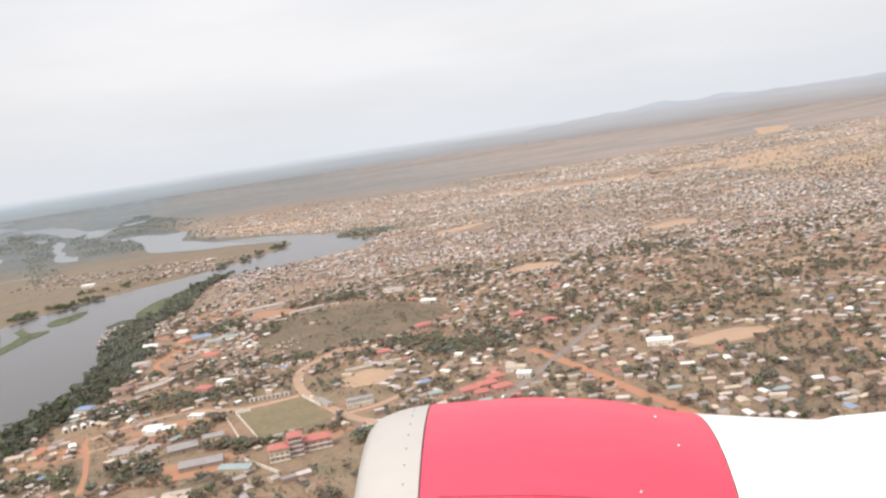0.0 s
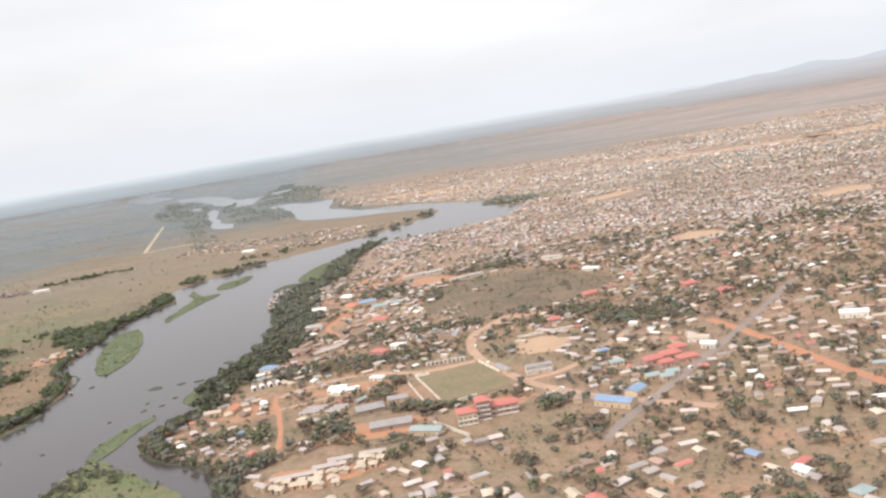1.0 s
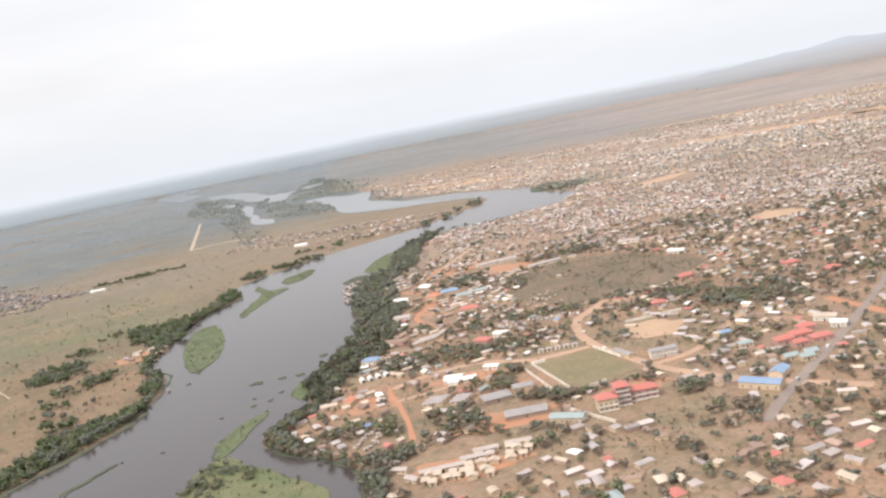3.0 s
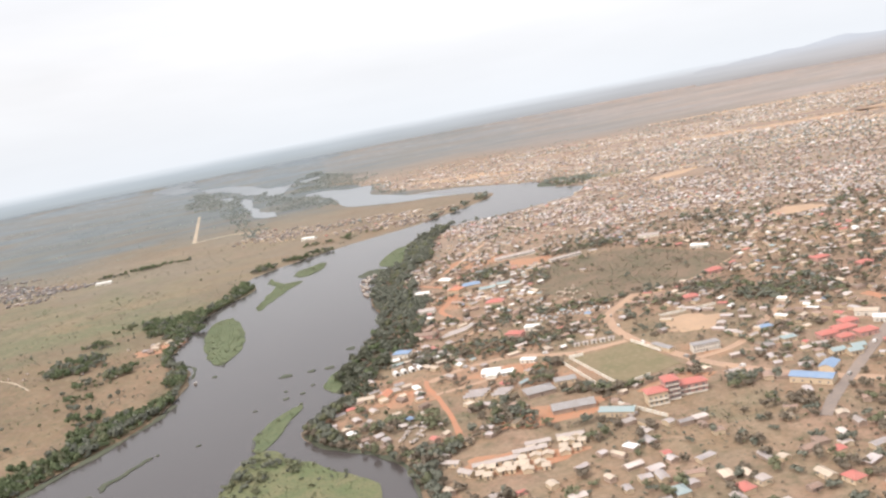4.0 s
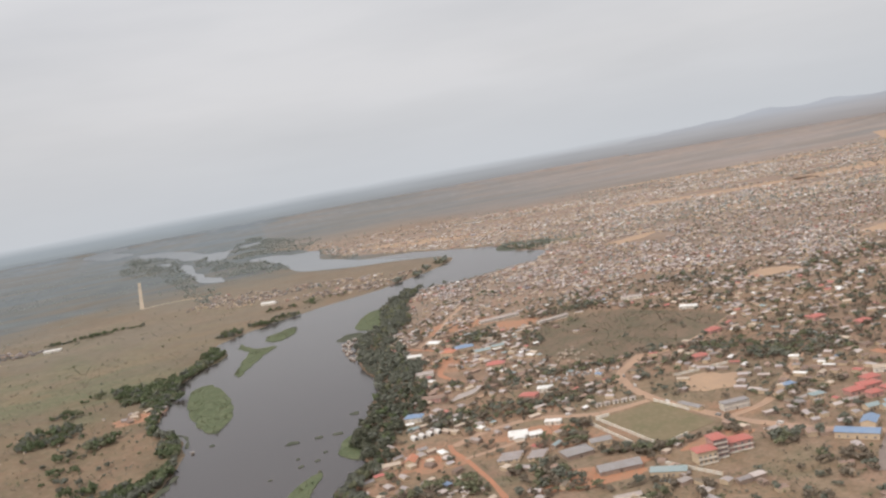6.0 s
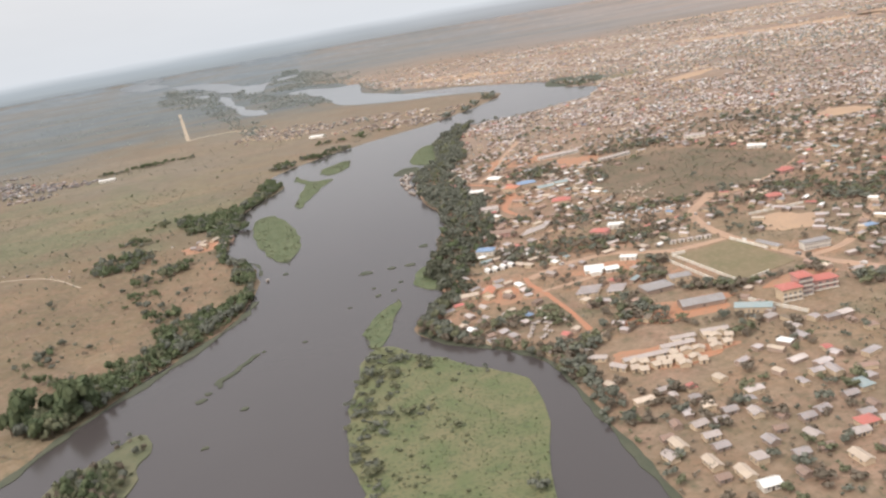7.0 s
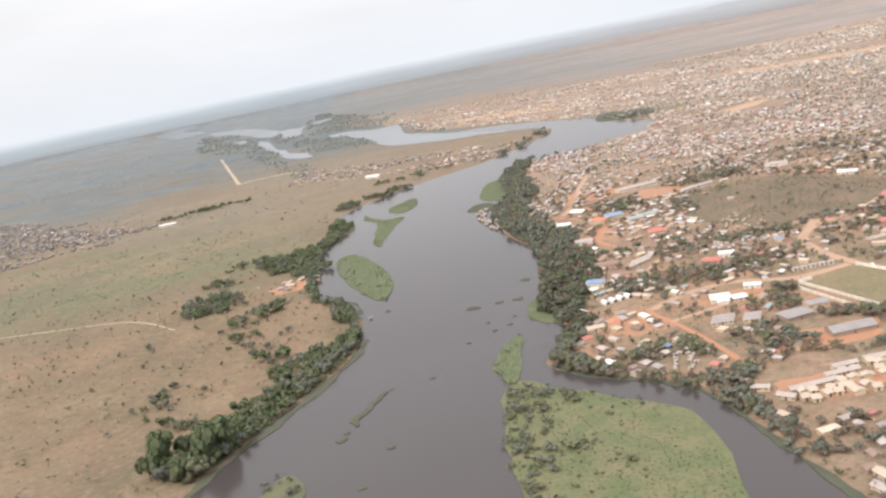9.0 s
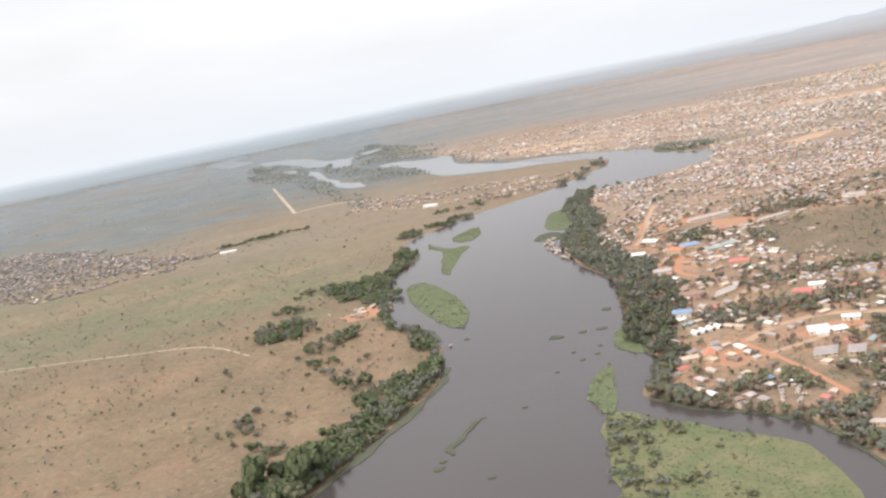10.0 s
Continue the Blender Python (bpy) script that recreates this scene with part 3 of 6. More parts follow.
LAKES = [
    smooth_line([(-1264, 3387), (-1215, 3325), (-1097, 2967), (-1006, 2741), (-924, 2566), (-849, 2396), (-892, 2410), (-955, 2509), (-1029, 2719), (-1142, 2990)], 4, True),
    smooth_line([(-1262, 3827), (-1190, 3790), (-1165, 3815), (-1065, 3302), (-1109, 3300), (-1163, 3392)], 4, True),
    smooth_line([(-1954, 4916), (-1662, 4620), (-1353, 4000), (-1216, 3720), (-1231, 3540), (-1320, 3660), (-1461, 3940), (-1658, 4340), (-1801, 4500)], 4, True),
    smooth_line([(-2836, 6297), (-2761, 6520), (-2500, 5960), (-2146, 5320), (-2130, 5100), (-2193, 5040), (-2400, 5400), (-2640, 5780)], 4, True),
    smooth_line([(-2960, 7089), (-2829, 7060), (-2520, 6200), (-2632, 6180)], 4, True),
    smooth_line([(-1166, 3960), (-1111, 4094), (-1070, 3957), (-1094, 3770)], 4, True),
    smooth_line([(-1462, 3690), (-1374, 3620), (-1330, 3420), (-1400, 3540)], 4, True)]
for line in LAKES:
    sheet("water", ragged(line, 14, 60, 5), 0.8, M["lake"], "pale backwater lake far off on the plain, sky reflection painted in", "lake")

# extra sheet over the far river, its pale colour stands in for reflected sky
sheet("water", smooth_line(SPIT_FAR[1:] + NORTH_BANK[:7], 3), 0.3, M["lake"], "pale water behind the sandy spit, sky reflection painted in", "river")

ISLANDS = [
    (smooth_line([(-560, 1028), (-541, 1048), (-503, 974), (-480, 899), (-474, 836), (-487, 826), (-514, 879), (-544, 952)], 4, True), "reed", "green reed island in the river"),
    (smooth_line([(-562, 1306), (-551, 1281), (-522, 1242), (-500, 1242), (-497, 1220), (-506, 1168), (-509, 1105), (-513, 1070), (-522, 1090), (-527, 1153), (-531, 1222), (-556, 1266)], 4, True), "reed", "narrow green reed island in the river"),
    (smooth_line([(-525, 1304), (-523, 1339), (-509, 1360), (-501, 1376), (-486, 1370), (-483, 1318), (-493, 1283), (-509, 1276)], 4, True), "reed", "small green reed island in the river"),
    (smooth_line([(-376, 606), (-367, 640), (-357, 658), (-354, 652), (-356, 612), (-363, 570), (-371, 572)], 4, True), "reed", "green floating reed patch near the city bank"),
    (smooth_line([(-369, 556), (-356, 566), (-334, 545), (-306, 522), (-282, 500), (-264, 472), (-262, 380), (-275, 300), (-330, 300), (-350, 374), (-356, 401), (-367, 432), (-371, 475)], 4, True), "marsh", "marshy green island with bushes beside an inlet"),
    (smooth_line([(-528, 398), (-533, 428), (-525, 444), (-513, 462), (-504, 482), (-494, 478), (-485, 460), (-487, 440), (-482, 415), (-488, 385), (-508, 370)], 4, True), "reed_dry", "wooded islet close to the far bank"),
    (smooth_line([(-344, 690), (-346, 722), (-330, 745), (-318, 700), (-322, 672)], 4, True), "reed", "reed bed along the tree-lined bank"),
    (smooth_line([(-384, 1318), (-372, 1388), (-346, 1396), (-342, 1320), (-342, 1236), (-379, 1246)], 4, True), "reed", "reed bed along the tree-lined bank"),
    (smooth_line([(-402, 1186), (-390, 1226), (-368, 1218), (-362, 1172)], 4, True), "weed", "grey-green reed bed beside the landing"),
    (smooth_line([(-128, 1948), (-100, 2066), (-50, 2046), (5, 1984), (-4, 1925), (-38, 1886), (-90, 1900)], 4, True), "weed", "dusky green reed bank at the river bend"),
    (ragged(smooth_line([(-470, 540), (-469, 552), (-465, 564), (-461, 574), (-455, 585), (-450, 588), (-453, 580), (-458, 571), (-460, 560), (-465, 552), (-467, 540)], 6, True), 2.2, 4.0, 4), "weed", "narrow broken strip of river reeds"),
]
for line, mat, label in ISLANDS:
    sheet("island", ragged(line, 3.0, 11.0, 7), 0.55, M[mat], label, "island")


def ribbon(name, pts, width, mat, label, height=0.14, wild=0.3):
    line = smooth_line(pts, 6 if wild < 1 else 20)
    n = len(line)
    verts, faces = [], []
    for i, (x, y) in enumerate(line):
        a, b = Vector(line[max(i - 1, 0)]), Vector(line[min(i + 1, n - 1)])
        side = Vector((-(b - a).y, (b - a).x)).normalized() * width / 2 * max(0.08, 1 - wild / 2 + wild * float(value_noise(x, y, 25 if wild < 1 else 11, 4)))
        xs, ys, zs = squeeze([x + side.x, x - side.x], [y + side.y, y - side.y])
        verts += [(xs[0], ys[0], zs[0] + height), (xs[1], ys[1], zs[1] + height), (xs[0], ys[0], zs[0] - 0.2), (xs[1], ys[1], zs[1] - 0.2)]
        if i:
            k = 4 * i
            faces += [(k - 4, k - 3, k + 1, k), (k - 4, k, k + 2, k - 2), (k - 3, k - 1, k + 3, k + 1)]
    ob = link_mesh(name, verts, faces, [mat])
    return tagged(ob, label, "road", kind="structure")


ribbon("road", [(-253, 664), (-229, 685), (-205, 694), (-182, 697), (-145, 682), (-128, 682), (-95, 692)], 8, M["earth_road"], "unpaved orange earth road beside the sports field")
ribbon("road", [(-66, 840), (-79, 815), (-98, 783), (-101, 744), (-92, 700), (-75, 660), (-53, 618), (-38, 598), (0, 560), (60, 520)], 9, M["earth_road"], "wide unpaved light brown main road", 0.18)
ribbon("road", [(-256, 668), (-253, 650), (-245, 631), (-236, 601), (-230, 581), (-222, 545)], 4, M["red_road"], "red earth lane between compounds", 0.16)
ribbon("road", [(-245, 631), (-218, 642), (-200, 650)], 5, M["earth_road"], "short earth track to a compound", 0.2)
ribbon("road", [(100, 720), (119, 665), (133, 614), (147, 562), (158, 530), (170, 480)], 9, M["red_road"], "red earth road through the leafy quarter")
ribbon("road", [(-1266, 2905), (-1120, 2490), (-967, 2054)], 9, M["pale_track"], "straight sandy earth road across the plain")
ribbon("road", [(-967, 2054), (-929, 2085), (-860, 2090), (-760, 2010)], 14, M["pale_track"], "sandy earth track across the plain")
ribbon("road", [(-1150, 975), (-969, 954), (-878, 939), (-774, 917), (-701, 852)], 2.6, M["pale_track"], "narrow pale footpath through the grass", 0.1)
ribbon("road", [(-270, 700), (-240, 760), (-215, 800), (-150, 815), (-100, 800)], 5, M["earth_road"], "narrow earth street between compounds")
ribbon("road", [(-300, 1050), (-262, 1010), (-250, 960), (-262, 900), (-240, 850)], 6, M["red_road"], "red earth street along riverside compounds")
ribbon("road", [(-285, 1050), (-262, 1120), (-250, 1200), (-225, 1300)], 7, M["earth_road"], "earth street into the dense quarter")
ribbon("road", [(-79, 815), (-20, 850), (55, 940), (120, 1080), (260, 1300)], 4, M["earth_road"], "earth road along the edge of the scrubland")
ribbon("road", [(200, 1500), (420, 1380), (700, 1200), (980, 1060)], 6, M["earth_road"], "earth road through the far quarters")
ribbon("road", [(-60, 620), (-20, 640), (20, 700), (60, 760)], 7, M["earth_road"], "earth street past walled compounds", 0.24)

ribbon("road", [(-10, 490), (6, 519), (31, 555), (77, 623), (100, 657), (140, 720), (200, 820)], 7, M["tarmac"], "straight dusty tarmac street", 0.2)
ribbon("river_bank", [(-640, 230), (-606, 320), (-578, 405), (-565, 452), (-551, 505), (-519, 580), (-488, 665), (-483, 712)], 6, M["weed"], "grassy verge between the trees and the water", 0.45, 1.9)
ribbon("river_bank", [(-334, 588), (-317, 560), (-279, 534), (-251, 502), (-235, 440), (-206, 320)], 5, M["weed"], "grassy verge along the inlet", 0.45, 1.9)
ribbon("river_bank", [(-497, 790), (-511, 832), (-547, 862)], 3.5, M["weed"], "grassy verge between the trees and the water", 0.45, 1.9)
sheet("sports_field", FIELD, 0.2, M["turf"], "worn green-brown football pitch with bare edges", "pitch")
sheet("ground_patch", ragged(SCRUB, 12, 40), 0.1, M["scrub"], "brown scrubland with low bushes inside the town", "scrubland")
for seed, (cx, cy, rx, ry, turn, mat, label) in enumerate([
        (-35, 715, 27, 22, 0.6, "sand", "bare sandy lot"), (-165, 1092, 32, 24, 0.2, "red_earth", "bare red earth lot"), (248, 662, 36, 18, 0.2, "sand", "bare sandy lot"),
        (178, 1136, 40, 24, 0.1, "sand", "bare orange lot in the dense quarter"), (-192, 662, 30, 14, 0.2, "red_earth", "bare red earth yard"),
        (-270, 632, 26, 16, 0.1, "red_earth", "bare red earth yard"), (-182, 492, 38, 15, 0.0, "red_earth", "bare red earth camp yard"), (-590, 945, 30, 22, 0.5, "red_earth", "bare red village ground"),
        (-250, 930, 24, 30, 0.5, "red_earth", "bare red earth yard"), (-160, 560, 40, 18, 0.3, "red_earth", "bare red earth yard"), (-75, 580, 26, 12, 0.3, "red_earth", "bare red earth yard"),
        (-230, 1150, 60, 36, 0.3, "red_earth", "bare red earth between houses"), (560, 2050, 260, 70, 0.5, "sand", "pale bare ground beyond the houses"),
        (900, 1750, 260, 60, 0.35, "sand", "pale bare ground beyond the houses"), (-250, 2500, 260, 70, 2.6, "sand", "sandy far shore"), (1150, 2500, 420, 90, 0.3, "sand", "pale bare ground beyond the houses"),
        (510, 2410, 240, 46, -0.2, "sand", "open orange ground between quarters"), (860, 3310, 420, 70, -0.2, "sand", "open orange ground between quarters"), (1500, 3000, 420, 80, 0.1, "sand", "open orange ground between quarters"), (430, 1330, 60, 26, 0.2, "sand", "open orange lot"), (125, 1730, 70, 26, 0.7, "sand", "open orange lot"), (28, 1925, 46, 34, 0.4, "turf", "green lot beside the far quarter"), (330, 520, 40, 22, 0.3, "sand", "bare sandy lot"), (420, 900, 50, 24, 0.3, "sand", "bare sandy lot")]):
    sheet("ground_patch", blob(cx, cy, rx, ry, turn, seed + 20, 0.4), 0.1, M[mat], label, "bare ground")

# ---- trees ----
rng = np.random.default_rng(7)
ICO_V, ICO_F = None, None


def ico():
    bm = bmesh.new()
    bmesh.ops.create_icosphere(bm, subdivisions=1, radius=1.0)
    v = np.array([p.co for p in bm.verts])
    f = [[q.index for q in fc.verts] for fc in bm.faces]
    bm.free()
    return v, f


ICO_V, ICO_F = ico()


def crown_arrays(seed, lumps, leaves, spread=1.0, tall=0.75):
    """A crown of radius about 1 round the origin: lumpy cores and many small leaf clumps over them."""
    g = np.random.default_rng(seed)
    verts, faces = [], []
    for k in range(lumps):
        a = g.uniform(0, 2 * math.pi)
        d = 0.0 if k == 0 else g.uniform(0.30, 0.72) * spread
        c = np.array([d * math.cos(a), d * math.sin(a), g.uniform(-0.28, 0.38) * tall])
        r = g.uniform(0.40, 0.52) if k == 0 else g.uniform(0.22, 0.40)
        base = len(verts)
        core = ICO_V * r * 0.86 * g.uniform(0.8, 1.15, (len(ICO_V), 1)) * np.array([1, 1, tall]) + c
        verts += list(core)
        faces += [[base + i for i in f] for f in ICO_F]
        for _ in range(leaves):
            n = g.normal(size=3)
            n /= np.linalg.norm(n)
            n[2] = abs(n[2]) if g.random() < 0.7 else n[2]
            p = c + n * r * np.array([1, 1, tall]) * g.uniform(0.86, 1.26)
            t = np.cross(n, g.normal(size=3))
            t /= np.linalg.norm(t) + 1e-9
            b = np.cross(n, t)
            s = g.uniform(0.09, 0.19)
            tip = n * s * g.uniform(-0.3, 0.7)
            base = len(verts)
            verts += [p - t * s - b * s * 0.6, p + t * s - b * s * 0.7, p + t * s * 0.8 + b * s + tip, p - t * s * 0.9 + b * s * 0.8 + tip]
            faces.append([base, base + 1, base + 2, base + 3])
    return np.array(verts), faces


def trunk_bmesh(height, radius, seed):
    g = np.random.default_rng(seed)
    bm = bmesh.new()

    def limb(p, q, r0, r1):
        d = (q - p).normalized()
        s = d.orthogonal().normalized()
        u = d.cross(s)
        rings = []
        for c, r in ((p, r0), ((p + q) / 2 + s * r0 * 0.4, (r0 + r1) / 2), (q, r1)):
            rings.append([bm.verts.new(c + (s * math.cos(a) + u * math.sin(a)) * r) for a in (0, 1.05, 2.09, 3.14, 4.19, 5.24)])
        for a, b in zip(rings, rings[1:]):
            for i in range(6):
                bm.faces.new((a[i], a[(i + 1) % 6], b[(i + 1) % 6], b[i]))
    top = Vector((0.1, 0.05, height))
    limb(Vector((0, 0, -0.2)), top, radius, radius * 0.7)
    for k in range(4):
        a = k * 1.6 + g.uniform(0, 0.8)
        limb(top, top + Vector((math.cos(a), math.sin(a), 0.9)) * height * g.uniform(0.5, 0.8), radius * 0.5, radius * 0.15)
    return bm


def tree_prototype(name, label, seed, height, radius, mat, lumps=6, leaves=46, tall=0.75):
    root = new(name)
    stem = 0.30 * height
    part("trunk", trunk_bmesh(max(stem, 0.6), 0.05 * height * 0.7, seed), M["bark"], root)
    v, f = crown_arrays(seed, lumps, leaves, tall=tall)
    deep = (height - stem * 0.55) / 1.75                       # the crown reaches from low on the trunk to the top
    v = v * np.array([radius, radius, deep / tall]) + np.array([0, 0, height - 0.92 * deep])
    crown = link_mesh("crown", v, f, [M[mat]], parent=root)
    return tagged(root, label, "tree", "trees on the plain and in the town")


TINY = [crown_arrays(300 + s, 1, 7) for s in range(5)]
FINE = [crown_arrays(400 + s, 2, 6) for s in range(6)]
LOW = [crown_arrays(100 + s, 4, 7) for s in range(7)]
MID = [crown_arrays(200 + s, 6, 8) for s in range(6)]


def trees_stuff(name, label, xs, ys, sizes, mats, protos, flat=0.85, share=(0.45, 0.4, 0.15)):
    """Many trees or bushes that nobody could count, as one mesh of kind stuff."""
    verts, faces, index, n0 = [], [], [], 0
    px, py, pz = squeeze(xs, ys)
    for i in range(len(px)):
        v, f = protos[i % len(protos)]
        a = rng.uniform(0, 6.28)
        c, s = math.cos(a), math.sin(a)
        r = sizes[i]
        w = np.stack([(v[:, 0] * c - v[:, 1] * s) * r + px[i], (v[:, 0] * s + v[:, 1] * c) * r + py[i], (v[:, 2] * flat + 0.62) * r * rng.uniform(0.9, 1.25) + pz[i]], 1)
        verts.append(w)
        faces += [[n0 + q for q in fc] for fc in f]
        m = int(rng.choice(3, p=share))
        index += [m] * len(f)
        n0 += len(v)
    if not verts:
        return None
    ob = link_mesh(name, np.concatenate(verts).tolist(), faces, [M[m] for m in mats], index)
    return tagged(ob, label, "trees", kind="stuff")


def scatter(n, x0, x1, y0, y1, keep):
    """Random places in a box, each kept with the chance keep(x, y)."""
    x, y = rng.uniform(x0, x1, n), rng.uniform(y0, y1, n)
    ok = rng.random(n) < keep(x, y)
    return x[ok], y[ok]


def thin(x, y, gap):
    """Leaves out places that stand closer than gap to an earlier one."""
    cells, keep = {}, []
    for i, (a, b) in enumerate(zip(x, y)):
        ci, cj = int(a // gap), int(b // gap)
        if all((a - p) ** 2 + (b - q) ** 2 > gap * gap for u in (-1, 0, 1) for v in (-1, 0, 1) for p, q in cells.get((ci + u, cj + v), ())):
            cells.setdefault((ci, cj), []).append((a, b))
            keep.append(i)
    return x[keep], y[keep]


# places that must stay free of scattered houses and trees: x, y, radius
CLEAR = [(52, 628, 26), (3, 545, 20), (38, 586, 13), (82, 652, 18), (-120, 884, 34), (-120, 698, 16), (-273, 682, 15), (-103, 640, 50), (-200, 660, 22), (-174, 676, 12), (-170, 598, 18), (-150, 562, 26), (-149, 615, 12), (-215, 614, 14), (-198, 610, 12), (-275, 697, 15), (-285, 750, 12),
         (-185, 492, 44), (-253, 548, 16), (-291, 993, 16), (-277, 902, 16), (-266, 1050, 16), (-182, 1138, 34), (-120, 1073, 28), (30, 1004, 16), (-10, 1121, 20),
         (-233, 988, 16), (-249, 978, 14), (-204, 890, 15), (-184, 758, 14), (-168, 770, 12), (-241, 792, 16), (-80, 556, 34), (-36, 636, 24), (-975, 1590, 26),
         (198, 670, 16), (-590, 945, 24), (-35, 715, 24), (-165, 1092, 26), (248, 662, 32), (178, 1136, 34), (430, 1330, 45), (150, 1700, 60), (690, 2560, 80), (500, 2500, 60), (900, 2630, 60)]
ROADS = [[(-253, 664), (-205, 694), (-145, 682), (-95, 692)], [(-66, 840), (-98, 783), (-101, 744), (-92, 700), (-53, 618), (0, 560), (60, 520)], [(-253, 660), (-236, 601), (-222, 545)],
         [(100, 720), (133, 614), (170, 480)], [(-10, 490), (31, 555), (100, 657), (200, 820)], [(-172, 798), (-98, 803)], [(-300, 1050), (-250, 960), (-262, 900), (-240, 850)], [(-285, 1050), (-250, 1200), (-225, 1300)]]


def is_free(x, y, gap=6.0):
    ok = ~inside(x, y, FIELD) & ~in_water(x, y)
    for cx, cy, r in CLEAR:
        ok &= (x - cx) ** 2 + (y - cy) ** 2 > r * r
    for line in ROADS:
        for (x1, y1), (x2, y2) in zip(line, line[1:]):
            dx, dy = x2 - x1, y2 - y1
            t = np.clip(((x - x1) * dx + (y - y1) * dy) / (dx * dx + dy * dy), 0, 1)
            ok &= np.hypot(x - x1 - t * dx, y - y1 - t * dy) > gap
    return ok


# riverside belt of tall trees on the city bank
def belt_keep(x, y):
    w = np.interp(y, [560, 620, 700, 800, 900, 1000, 1080, 1250, 1420, 1520, 1570], [10, 14, 34, 54, 60, 64, 54, 40, 44, 30, 6])
    d = x - bank_x(y)
    return np.where((d > 1.5) & (d < w * (0.8 + 0.4 * value_noise(x, y, 30, 3))) & (y < 1570) & is_free(x, y, 3), 1.0, 0.0)


INLET = smooth_line([(-338, 592), (-318, 562), (-281, 536), (-252, 504), (-237, 452), (-226, 420)], 8)
belt_x, belt_y = thin(*scatter(30000, -410, -230, 555, 1575, belt_keep), 4.2)


def inlet_keep(x, y):
    d = np.min([np.hypot(x - a, y - b) for a, b in INLET], axis=0)
    return np.where(~in_water(x, y) & (d < 14), 1.0, 0.0)


in_x, in_y = thin(*scatter(900, -345, -215, 415, 600, inlet_keep), 5.4)
# belt along the far bank
def far_belt_keep(x, y):
    w = np.interp(y, [300, 492, 508, 600, 700, 722, 760, 790, 850, 870, 960, 1020, 1090, 1130, 1250, 1270, 1300], [0, 0, 36, 52, 46, 16, 8, 26, 8, 8, 10, 56, 60, 18, 34, 20, 0])
    d = left_x(y) - x
    return np.where((d > 2) & (d < w * (0.6 + 0.7 * value_noise(x, y, 22, 8))), 1.0, 0.0)


fb_x, fb_y = thin(*scatter(40000, -680, -485, 300, 1300, far_belt_keep), 3.3)


# clumps on the plain: x, y, radius, count
def clumps(spec):
    xs, ys = [], []
    for cx, cy, rx, ry, n in spec:
        a, d = rng.uniform(0, 6.28, n * 3), np.sqrt(rng.uniform(0, 1, n * 3))
        x, y = thin(cx + rx * d * np.cos(a), cy + ry * d * np.sin(a), 4.8)
        xs.append(x[:n])
        ys.append(y[:n])
    return np.concatenate(xs), np.concatenate(ys)


